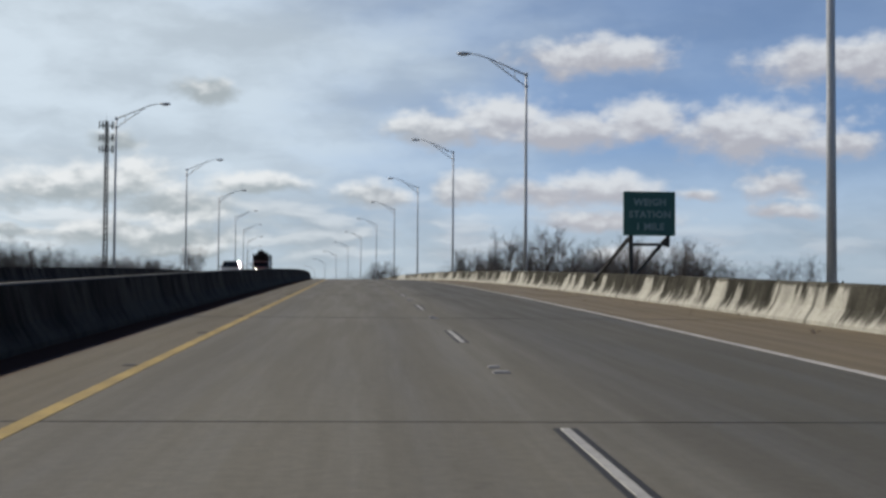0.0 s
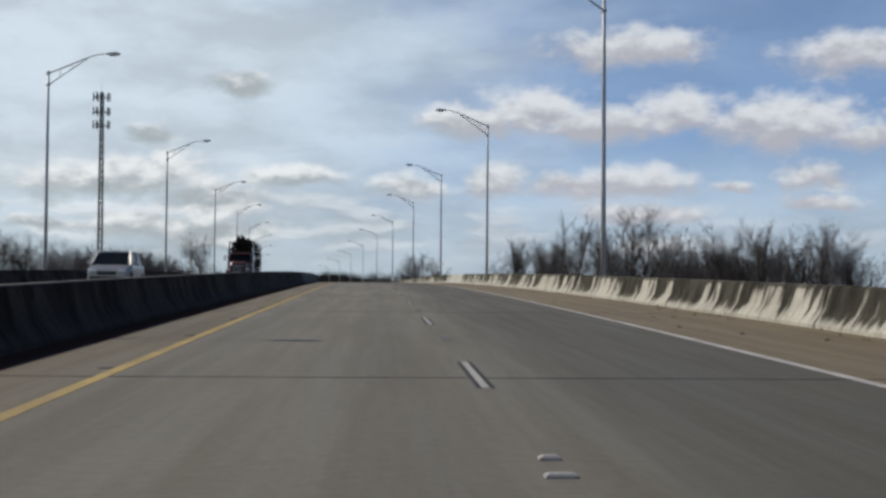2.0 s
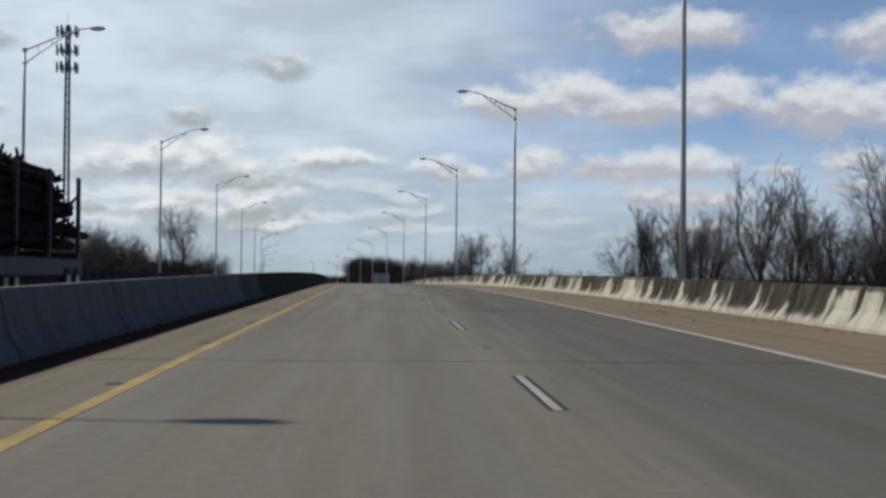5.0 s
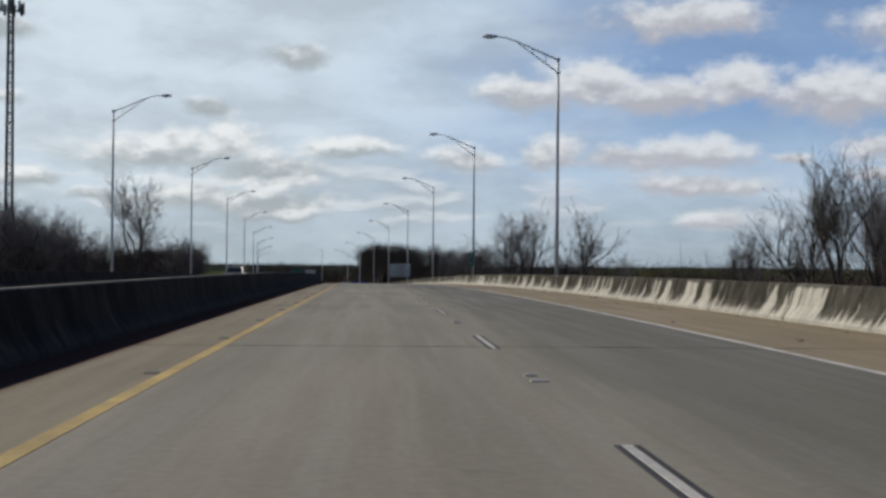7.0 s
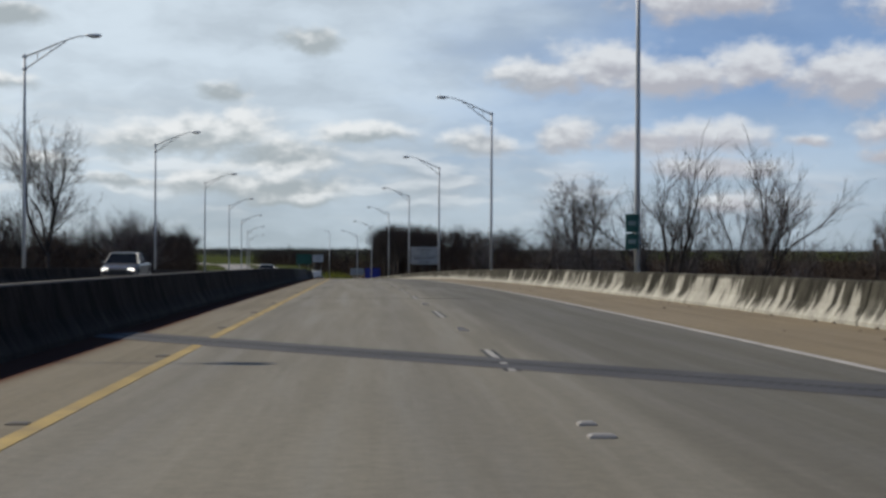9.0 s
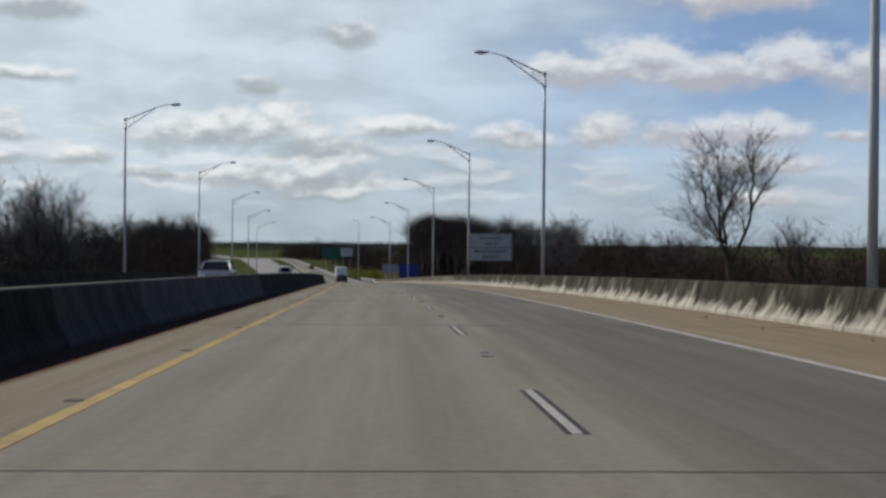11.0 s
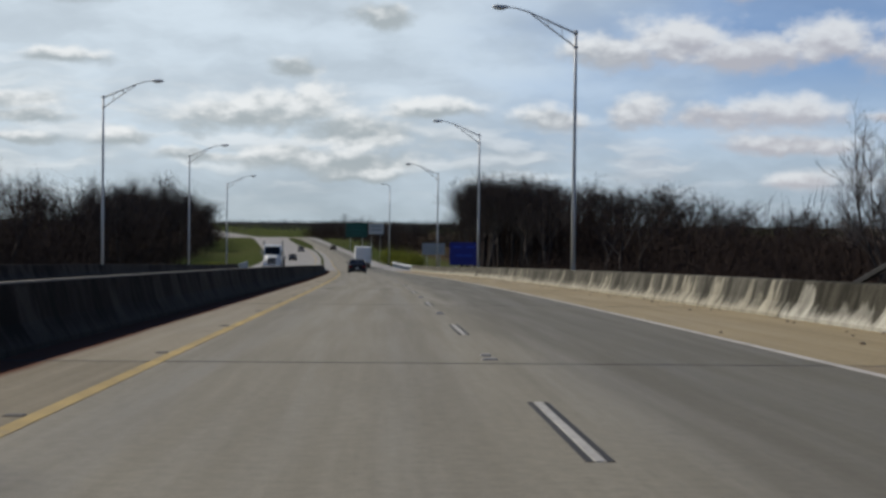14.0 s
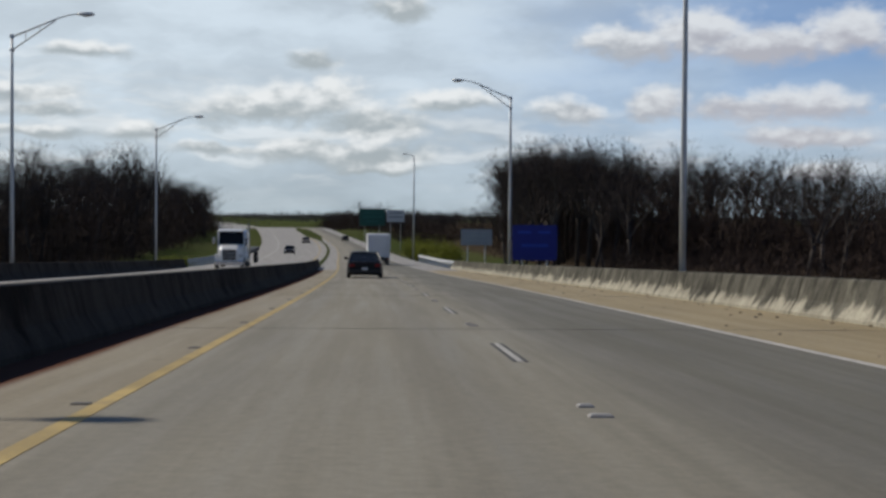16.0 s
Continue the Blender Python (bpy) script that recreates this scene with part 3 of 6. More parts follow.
        for dx, r in ((-0.5, 0.55), (-0.5, 0.86), (-0.36, 1.0), (0.36, 1.0), (0.5, 0.86), (0.5, 0.55)):
            rings.append([(c[0] + dx * width, c[1] + radius * r * math.cos(2 * math.pi * j / sides), c[2] + radius * r * math.sin(2 * math.pi * j / sides)) for j in range(sides)])
        return self.loft(rings)

    def mesh(self, name, mat, smooth=False):
        me = bpy.data.meshes.new(name)
        me.from_pydata(self.v, [], self.f)
        me.materials.append(mat)
        if smooth:
            me.polygons.foreach_set("use_smooth", [True] * len(me.polygons))
        me.update()
        return me


def part(name, geo, mat, parent=None, label="", smooth=False):
    ob = new(name, geo.mesh(name, mat, smooth))
    ob.parent = parent
    return tagged(ob, label)


def thing(name, label, category, group="", kind="", m=None):
    ob = new(name)
    ob.empty_display_size = 0.2
    if m is not None:
        ob.matrix_world = m
    return tagged(ob, label, category, group, kind)


def sweep(name, profile, s0, s1, mat, step=6.0, parent=None, closed=True, label="", kind=""):
    """A profile of (u, z) run along the road, mapped in metres across and along."""
    n = max(2, int((s1 - s0) / step) + 1)
    st = np.linspace(s0, s1, n)
    p = len(profile)
    faces = []
    for i in range(n - 1):
        for j in range(p if closed else p - 1):
            a, b = i * p + j, i * p + (j + 1) % p
            faces.append((a, b, b + p, a + p))
    if closed:
        faces += [tuple(reversed(range(p))), tuple((n - 1) * p + j for j in range(p))]
    g = Geo().add([at(s, u + fork(s, u), z) for s in st for u, z in profile], faces)
    ob = part(name, g, mat, parent, label)
    layer = ob.data.uv_layers.new(name="metres")
    flat = [(profile[v % p][0], st[v // p]) for v in (lo.vertex_index for lo in ob.data.loops)]
    layer.data.foreach_set("uv", [c for uv in flat for c in uv])
    return tagged(ob, kind=kind)


def strip(name, u0, u1, s0, s1, mat, parent=None, top=0.004, step=6.0, label="", kind="", thick=0.03):
    return sweep(name, [(u0, top - thick), (u1, top - thick), (u1, top), (u0, top)], s0, s1, mat, step, parent, True, label, kind)


def lettering(text, size, mat, name, parent, m, depth=0.006, bold=0.0):
    c = bpy.data.curves.new(name, "FONT")
    c.body, c.size, c.align_x, c.align_y, c.extrude, c.resolution_u = text, size, "CENTER", "CENTER", depth, 2
    c.offset, c.space_character = bold, 1.0 + bold * 8
    ob = bpy.data.objects.new(name, c)
    me = bpy.data.meshes.new_from_object(ob)
    bpy.data.objects.remove(ob)
    me.materials.append(mat)
    # one mesh a letter: islands that overlap across the line belong together
    owner = list(range(len(me.vertices)))

    def root(i):
        while owner[i] != i:
            owner[i] = owner[owner[i]]
            i = owner[i]
        return i
    for e in me.edges:
        owner[root(e.vertices[0])] = root(e.vertices[1])
    spans = {}
    for v in me.vertices:
        r = root(v.index)
        a, b = spans.get(r, (9e9, -9e9))
        spans[r] = (min(a, v.co.x), max(b, v.co.x))
    groups = []
    for r, (a, b) in sorted(spans.items(), key=lambda q: q[1]):
        if groups and a < groups[-1][1] - 1e-4:
            groups[-1] = (groups[-1][0] + [r], max(groups[-1][1], b))
        else:
            groups.append(([r], b))
    for roots, b in groups:
        keep = {v.index: n for n, v in enumerate(v for v in me.vertices if root(v.index) in roots)}
        g = Geo().add([v.co for v in me.vertices if v.index in keep], [tuple(keep[i] for i in f.vertices) for f in me.polygons if f.vertices[0] in keep])
        part(name, g, mat, parent).matrix_basis = m


# ---------- ground ----------
END = 690.0  # the bridge's far end


def ease(a, b, x):
    t = min(1.0, max(0.0, (x - a) / (b - a)))
    return t * t * (3 - 2 * t)


def ground_z(s, u):
    rz = float(road_z(s))
    side = abs(u + 4.0)
    plain = -5.5 + (rz + 2.0 + 5.5) * ease(560, 800, s)
    bank = rz - 0.35 + 3.0 * ease(22, 60, side) * ease(720, 860, s) - 1.2 * ease(13, 20, side) * (1 - ease(40, 70, side))
    w = ease(630, 700, s)
    z = plain * (1 - w) + bank * w
    if side < 14 or 7 < u < 13 and 700 < s < 3000:
        z = min(z, rz - 0.95 if s < 700 else rz - 0.42)
    bump = noise.noise(Vector((s * 0.012, u * 0.012, 0.3))) * 1.6 * ease(30, 120, side)
    far = ease(800, 2600, side) * 8 * noise.noise(Vector((s * 0.001, u * 0.001, 5.3)))
    return z + bump + far


def make_ground():
    us = [-3000, -2200, -1500, -1000, -700, -450, -300, -200, -150, -110, -85, -70, -58, -48, -40, -34, -29, -25, -22, -19.5, -17.5, -15, -10, -4,
          2, 7, 9.5, 11.5, 14, 17, 20, 24, 29, 35, 42, 50, 60, 75, 95, 130, 180, 260, 400, 650, 1000, 1500, 2200, 3000]
    ss = list(range(-150, 600, 30)) + list(range(600, 900, 8)) + list(range(900, 1600, 40)) + list(range(1600, 4700, 160))
    n = len(us)
    verts = []
    for s in ss:
        for u in us:
            p = at(s, u)
            verts.append((p.x, p.y, ground_z(s, u)))
    faces = [(i * n + j, i * n + j + 1, (i + 1) * n + j + 1, (i + 1) * n + j) for i in range(len(ss) - 1) for j in range(n - 1)]
    ob = part("ground", Geo().add(verts, faces), GRASS, smooth=True)
    wild = ob.data.attributes.new("wild", "FLOAT", "POINT")
    wild.data.foreach_set("value", [max(1 - ease(640, 720, s), ease(26, 44, abs(u + 4)) * (1 - ease(1000, 1300, s)), ease(80, 200, abs(u + 4)) * (0.85 - 0.5 * ease(1000, 1400, s))) for s in ss for u in us])
    tagged(ob, "rough winter grass and brown earth below the bridge", "ground", kind="structure")


make_ground()


# ---------- road and bridge deck ----------
def make_road():
    road = thing("road", "worn grey concrete highway deck with dusty shoulders", "road", kind="structure")
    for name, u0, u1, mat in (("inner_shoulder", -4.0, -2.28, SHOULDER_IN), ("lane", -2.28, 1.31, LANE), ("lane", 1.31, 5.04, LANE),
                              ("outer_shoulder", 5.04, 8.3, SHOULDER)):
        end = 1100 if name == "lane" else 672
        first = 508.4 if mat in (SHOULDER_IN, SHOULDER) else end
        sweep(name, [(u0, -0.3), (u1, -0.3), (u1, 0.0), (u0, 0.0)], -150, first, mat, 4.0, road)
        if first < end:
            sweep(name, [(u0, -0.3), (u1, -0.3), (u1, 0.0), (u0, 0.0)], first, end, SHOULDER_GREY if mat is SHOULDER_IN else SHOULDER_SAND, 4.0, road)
        if end < 1100:
            sweep(name, [(u0, -0.3), (u1, -0.3), (u1, 0.0), (u0, 0.0)], end, 1100, LANE_FAR, 4.0, road)
    sweep("lane", [(-4.0, -0.3), (8.3, -0.3), (8.3, 0.0), (-4.0, 0.0)], 1100, 3200, LANE_FAR, 20.0, road)
    sweep("oncoming_lanes", [(-16.2, -0.3), (-4.0, -0.3), (-4.0, -0.004), (-16.2, -0.004)], -150, 3200, LANE_FAR, 8.0, road)
    sweep("bridge_girders", [(-16.4, -1.9), (8.5, -1.9), (8.5, -0.31), (-16.4, -0.31)], -150, END, PIER, 12.0, road)
    # the narrow earth and grass strip between the carriageways past the bridge
    st = np.linspace(704, 3000, 240)
    g, half = Geo(), lambda s: 0.28 + 2.2 * ease(920, 985, s) * (1 - ease(1040, 1080, s))
    for s in st:
        g.v += [tuple(at(s, -4.3 + fork(s, -4.3) + d * half(s), 0.03 + 0.05 * (1 - abs(d)))) for d in (-1, -0.4, 0.4, 1)]
    g.f = [(4 * i + j, 4 * i + j + 1, 4 * i + j + 5, 4 * i + j + 4) for i in range(len(st) - 1) for j in range(3)]
    tagged(part("grass_median", g, GRASS), "narrow grass strip between the carriageways", "grass", kind="structure")
    strip("yellow_line", -2.355, -2.215, -150, 1400, YELLOW_LINE, road)
    strip("edge_line", 4.98, 5.095, -150, 1400, WHITE_LINE, road)
    strip("yellow_line", -5.75, -5.6, -150, 1400, YELLOW_LINE, road)
    strip("edge_line", -13.1, -12.97, -150, 1400, WHITE_LINE, road)
    dash = Geo().box((0, 1.52, -0.008), (0.068, 3.05, 0.03), 0.004).mesh("lane_dash", DASH_PAINT)
    edge = Geo().box((0, 1.52, -0.010), (0.05, 3.05, 0.03), 0.004).mesh("dash_border", BLACK_LINE)
    lump = lambda w, d, h: Geo().loft([[(sx * (w - c), sy * (d - c * 0.6), z) for sx, sy in ((-1, -1), (1, -1), (1, 1), (-1, 1))] for c, z in ((0.0, -0.004), (0.004, h * 0.5), (0.03, h))])
    button, wide_button = lump(0.065, 0.05, 0.026).mesh("road_marker", MARKER), lump(0.09, 0.05, 0.024).mesh("road_marker", MARKER)
    block = Geo().loft([[(-0.075 * r, -0.05 * r, z), (0.075 * r, -0.05 * r, z), (0.075 * r, 0.05 * r, z), (-0.075 * r, 0.05 * r, z)] for r, z in ((1, 0.0), (0.95, 0.008), (0.6, 0.016))])
    stud = block.mesh("road_stud", MARKER_DIM)
    for n in range(88):
        s = 7.92 + 12.34 * n
        for u, me in ((1.305, dash), (1.245, edge), (1.365, edge), (-9.35, dash)):
            ob = new(me.name, me)
            ob.parent, ob.matrix_world = road, stand(s, u + fork(s, u), 0.0, pitch=True)
        if n < 60:
            for d, me in ((7.42, wide_button), (8.05, button)):
                ob = new("road_marker", me)
                ob.parent, ob.matrix_world = road, stand(s + d, 1.31 + 0.03 * math.sin(n * 7 + d), 0.0, pitch=True)
            for d in (2.0, 8.17):
                ob = new("road_stud", stud)
                ob.parent, ob.matrix_world = road, stand(s + d, -2.44, 0.0, pitch=True)
    # sealed joints between the deck's slabs
    joints = [36.0, 52.7, 71.0, 89.65, 107.65, 125.3, 142.0, 159.0, 176.0] + [193.0 + 17.35 * i for i in range(16) if i != 9] + [471.6, 490.0, 508.4, 526.9, 545.3, 563.7, 582.1, 600.5, 619, 637, 655, 673]
    rng = random.Random(4)
    for s in joints:
        w = rng.choice((0.018, 0.03, 0.05)) if s not in (52.7, 453.25) else 0.06
        for u0, u1 in ((-3.9, 8.1), (-16.0, -4.7)):
            strip("deck_joint", u0, u1, s, s + w, RUBBER_SEAL, road, 0.003, 1.0)
    # long dirt of the right gutter
    g = Geo()
    for i in range(900):
        s = rng.uniform(20, 680)
        u = 8.12 - abs(rng.gauss(0, 0.5)) if rng.random() < 0.8 else rng.uniform(5.4, 8.1)
        r = rng.uniform(0.012, 0.05)
        c = at(s, u, 0.002)
        g.loft([[(c.x + r * q * math.cos(a) * rng.uniform(0.7, 1.3), c.y + r * q * math.sin(a) * 1.4, c.z + r * z) for a in (0, 1.26, 2.5, 3.8, 5.0)] for q, z in ((1, 0), (0.8, 0.5), (0.3, 0.75))])
    tagged(part("gutter_gravel", g, SOIL), "loose brown dirt and gravel on the outer shoulder", "gravel", kind="stuff")
    return road


make_road()


def make_finger_joint():
    """The skewed steel comb joint across the deck."""
    t = thing("finger_joint", "dark steel comb expansion joint set skew across the deck", "expansion joint", kind="structure")
    a, b = at(347.4, -3.9), at(335.0, 8.1)
    run = (b - a).length
    rot = Matrix.Translation(a + Vector((0, 0, 0.010))) @ (b - a).to_track_quat("Y", "Z").to_matrix().to_4x4()
    for x in (-0.29, 0.29):
        o = part("steel_edge", Geo().box((x, run / 2, -0.012), (0.40, run, 0.03), 0.004), JOINT_STEEL, t)
        o.matrix_world = rot
    plate = Geo().box((0, 0, -0.012), (0.21, 0.070, 0.022), 0.006).mesh("finger", JOINT_STEEL)
    o = part("gap_floor", Geo().box((0, run / 2, -0.019), (0.20, run, 0.03), 0.004), RUBBER_SEAL, t)
    o.matrix_world = rot
    for i in range(int(run / 0.125)):
        o = new("finger", plate)
        o.parent, o.matrix_world = t, rot @ pose(0.02 * (-1) ** i, 0.06 + i * 0.125, 0.0)


make_finger_joint()


# ---------- barriers, in cast lengths ----------
# station: how much of the outer parapet is washed pale, how ragged the wash is; of the median, how much is pale
WASHED = (0, 60, 120, 185, 250, 300, 360, 400, 440, 500, 520, 560, 580, 690)
OUTER_WASH = (0.42, 0.45, 0.44, 0.46, 0.43, 0.43, 0.45, 0.42, 0.36, 0.40, 0.34, 0.34, 0.40, 0.36)
OUTER_RAGGED = (0.1, 0.1, 0.0, 0.0, 0.0, 0.1, 0.15, 0.3, 0.8, 0.7, 0.3, 0.3, 0.85, 0.85)
INNER_WASH = (0.45, 0.50, 0.50, 0.50, 0.22, 0.20, 0.22, 0.22, 0.25, 0.35, 0.45, 0.48, 0.49, 0.50)


def barrier(name, label, profile, u, s0, s1, mat, length=6.1, flip=1, turns=None):
    """turns: the station from which on the castings are of another concrete."""
    root = thing(name, label, "concrete barrier", kind="structure")
    g = Geo()
    gap = 0.006
    rings = []
    for y, inset in ((gap, 0.008), (gap + 0.012, 0.0), (length - gap - 0.012, 0.0), (length - gap, 0.008)):
        rings.append([(flip * (x + (inset if i < len(profile) / 2 else -inset)), y, max(0.0, z - inset)) for i, (x, z) in enumerate(profile)])
    if flip < 0:
        rings = [r[::-1] for r in rings]
    g.loft([r[::-1] for r in rings])
    me = g.mesh("barrier_section", mat)
    other = g.mesh("barrier_section", turns[1]) if turns else me
    s = s0
    while s < s1:
        ob = new("barrier_section", other if turns and s > turns[0] else me)
        ob.parent, ob.matrix_world = root, stand(s, u, -0.005, pitch=True)
        outer = mat is PARAPET
        fresh = 0.95 * (203 < s < 215) if outer else 0.0 if flip < 0 else 0.8 * ease(182, 188, s) * (1 - ease(228, 240, s)) + 0.4 * ease(408, 414, s) * (1 - ease(434, 442, s))
        ob.color = (float(np.interp(s, WASHED, OUTER_WASH if outer else INNER_WASH)), float(np.interp(s, WASHED, OUTER_RAGGED)) if outer else 0.0, s + 500, fresh)
        s += length
    return root


SAFETY = [(0, 0), (0.0, 0.075), (0.16, 0.33), (0.26, 0.74), (0.30, 0.775), (0.52, 0.775), (0.55, 0.74), (0.55, -0.5), (0.2, -0.5)]
barrier("parapet_outer", "concrete parapet with black grime above pale washed streaks", SAFETY, 8.15, -150, 684, PARAPET, turns=(515.0, PARAPET_END))
barrier("parapet_oncoming", "stained concrete parapet of the oncoming side, coloured dark for shade", SAFETY, -16.1, -150, 684, MEDIAN, flip=-1)
HALF = [(0, 0), (0.0, 0.075), (0.15, 0.33), (0.24, 0.77), (0.27, 0.80), (0.43, 0.80), (0.46, 0.77), (0.55, 0.33), (0.70, 0.075), (0.70, 0)]
barrier("median_barrier", "weathered concrete median barrier, its shade put into the dark colour", [(-x, z) for x, z in HALF][::-1], -3.95, -150, END, MEDIAN)
for s in np.arange(-120, 640, 36.6):
    g = Geo()
    for u in (-12.5, -4.0, 4.5):
        top = at(s, u, -1.85)
        z0 = -12 - top.z
        g.tube([top + Vector((0, 0, z0)), top], [0.6, 0.6], 14)
    c = at(s, -4.0, -2.3)
    g.box((0, 0, 0), (22, 1.3, 1.0), 0.05, Matrix.Translation(c) @ pose(0, 0, 0, 0, 0, heading(s)))
    tagged(part("bridge_pier", g, PIER), "round concrete columns under a cap beam", "bridge pier", "bridge piers", "structure")


# ---------- street lamps ----------
def make_lamp(drop):
    """Tapered pole with a truss arm towards -x; its foot is drop metres over the road."""
    lamp_post = thing("street_lamp", "galvanised steel street lamp with a truss arm on the parapet", "street lamp", "street lamps along the bridge")
    part("shaft", Geo().tube([(0, 0, drop + 0.05), (0, 0, 4.0), (0, 0, 8.0), (0, 0, 11.3)], [0.098, 0.088, 0.075, 0.06], 14), STEEL, lamp_post, smooth=True)
    part("cap", Geo().tube([(0, 0, 11.28), (0, 0, 11.34), (0, 0, 11.38)], [0.078, 0.078, 0.03], 12), STEEL, lamp_post)
    plate = part("base_plate", Geo().box((0, 0, drop + 0.02), (0.42, 0.42, 0.045), 0.01), STEEL, lamp_post)
    for x in (-0.16, 0.16):
        for y in (-0.16, 0.16):
            part("anchor_bolt", Geo().tube([(x, y, drop + 0.03), (x, y, drop + 0.13)], [0.022, 0.018], 6), DARK_STEEL, plate)
    part("arm", Geo().tube([(0, 0, 11.24), (-0.75, 0, 11.55), (-1.5, 0, 11.88), (-2.1, 0, 12.13), (-2.6, 0, 12.28), (-3.05, 0, 12.34)], [0.045, 0.042, 0.038, 0.034, 0.03, 0.028], 8), STEEL, lamp_post, smooth=True)
    part("brace", Geo().tube([(0, 0, 10.62), (-0.7, 0, 11.12), (-1.4, 0, 11.62), (-2.0, 0, 12.04)], [0.034, 0.032, 0.03, 0.026], 8), STEEL, lamp_post, smooth=True)
    for x, lo, hi in ((-0.62, 11.07, 11.49), (-1.25, 11.52, 11.77)):
        part("strut", Geo().tube([(x, 0, lo), (x, 0, hi)], [0.018, 0.018], 6), STEEL, lamp_post)
    for z in (11.24, 10.62):
        part("clamp", Geo().box((0, 0, z), (0.19, 0.19, 0.12), 0.02), STEEL, lamp_post)
    head = []
    for x, w, z0, z1 in ((-2.95, 0.05, 12.30, 12.38), (-3.1, 0.11, 12.27, 12.41), (-3.4, 0.17, 12.25, 12.44), (-3.62, 0.15, 12.26, 12.42), (-3.72, 0.08, 12.29, 12.38)):
        head.append([(x, -w, z0 + 0.03), (x, -w * 0.6, z0), (x, w * 0.6, z0), (x, w, z0 + 0.03), (x, w * 0.8, z1 - 0.03), (x, 0, z1), (x, -w * 0.8, z1 - 0.03)])
    lum = part("luminaire", Geo().loft(head), STEEL, lamp_post, "grey cobra-head lamp housing", True)
    part("lens", Geo().loft([[(-3.18 - 0.18 + r * 0.22 * math.cos(a), r * 0.12 * math.sin(a), z) for a in np.linspace(0, 2 * math.pi, 11)[:-1]] for r, z in ((1, 12.262), (0.9, 12.235), (0.5, 12.215))]), ANTENNA, lum)
    return lamp_post


FIRST_R, FIRST_L, GAP = 97.02 - 45.72, 120.91 - 45.72 * 2, 45.72
lamp_r = make_lamp(0.66)
OFF_R = (0.33, 0.34, 1.06, 0.40, -0.11, -0.55, 0.93, 0.15, 0.55, 0.55, 0.70, -1.09, 0.21, 0.0)
OFF_L = (0.0, 0.0, 0.03, -0.45, -0.27, 1.03, -0.93, 0.37, -0.27, 0.16, -0.22, 0.18, 0.73, 0.23, 0.0)
lamp_r.matrix_world = stand(FIRST_R + OFF_R[0], 8.79)
for n in range(1, 14):
    copy_thing(lamp_r, stand(FIRST_R + GAP * n + OFF_R[n], 8.79))
for n in range(15):
    copy_thing(lamp_r, stand(FIRST_L + GAP * n + OFF_L[n], -16.74, -0.1, 180))
for n in range(14):  # thickened seats of the lamps on the parapets
    for s, u in ((FIRST_R + GAP * n + OFF_R[n], 8.83), (FIRST_L + GAP * n + OFF_L[n], -16.78)):
        o = part("lamp_seat", Geo().box((0, 0, 0.13), (0.5, 0.8, 1.06), 0.06), PIER)
        o.matrix_world = stand(s, u, 0.0, pitch=True)
        tagged(o, "concrete seat of a street lamp behind the parapet", "lamp seat", "lamp seats", "structure")


def far_lamp():
    t = thing("roadside_lamp", "tall grey steel lamp pole on the grass verge", "street lamp")
    base = ground_z(783, 11.2) - float(road_z(783))
    part("shaft", Geo().tube([(0, 0, base), (0, 0, 8), (0, 0, 16.6)], [0.17, 0.13, 0.08], 12), STEEL, t, smooth=True)
    part("bracket", Geo().tube([(0, 0, 16.5), (-0.5, 0.3, 16.9), (-1.1, 0.8, 17.0)], [0.05, 0.045, 0.04], 8), STEEL, t)
    part("luminaire", Geo().box((-1.4, 1.0, 17.0), (0.8, 0.4, 0.18), 0.06), STEEL, t)
    t.matrix_world = stand(783, 11.2)


far_lamp()


# ---------- signs ----------
def beam(g, a, b, w):
    """A square bar from a to b."""
    a, b = Vector(a), Vector(b)
    q = (b - a).to_track_quat("Y", "Z").to_matrix().to_4x4()
    return g.box((0, (b - a).length / 2, 0), (w, (b - a).length, w), w * 0.12, Matrix.Translation(a) @ q)




def panel(t, x0, x1, z0, z1, mat, rim_mat, rim=0.04, label="", round_corner=0.14):
    w, h, cx, cz = x1 - x0, z1 - z0, (x0 + x1) / 2, (z0 + z1) / 2
    r = min(round_corner, h * 0.1)
    edge = [(cx + sx * (w / 2 - r) + r * math.cos(a0 + b), cz + sz * (h / 2 - r) + r * math.sin(a0 + b)) for sx, sz, a0 in ((1, 1, 0), (-1, 1, math.pi / 2), (-1, -1, math.pi), (1, -1, 1.5 * math.pi)) for b in (0, 0.52, 1.05, 1.57)]
    p = part("panel", Geo().loft([[(x, y, z) for x, z in edge] for y in (0.0, 0.04)]), mat, t, label)
    for n, c, d in (("top_rim", (cx, -0.004, z1 - rim), (w - 2.2 * r, 0.012, rim)), ("bottom_rim", (cx, -0.004, z0 + rim), (w - 2.2 * r, 0.012, rim)),
                    ("side_rim", (x0 + rim, -0.004, cz), (rim, 0.012, h - 2.2 * r)), ("side_rim", (x1 - rim, -0.004, cz), (rim, 0.012, h - 2.2 * r))):
        part(n, Geo().box(c, d, 0.003), rim_mat, p)
    return p


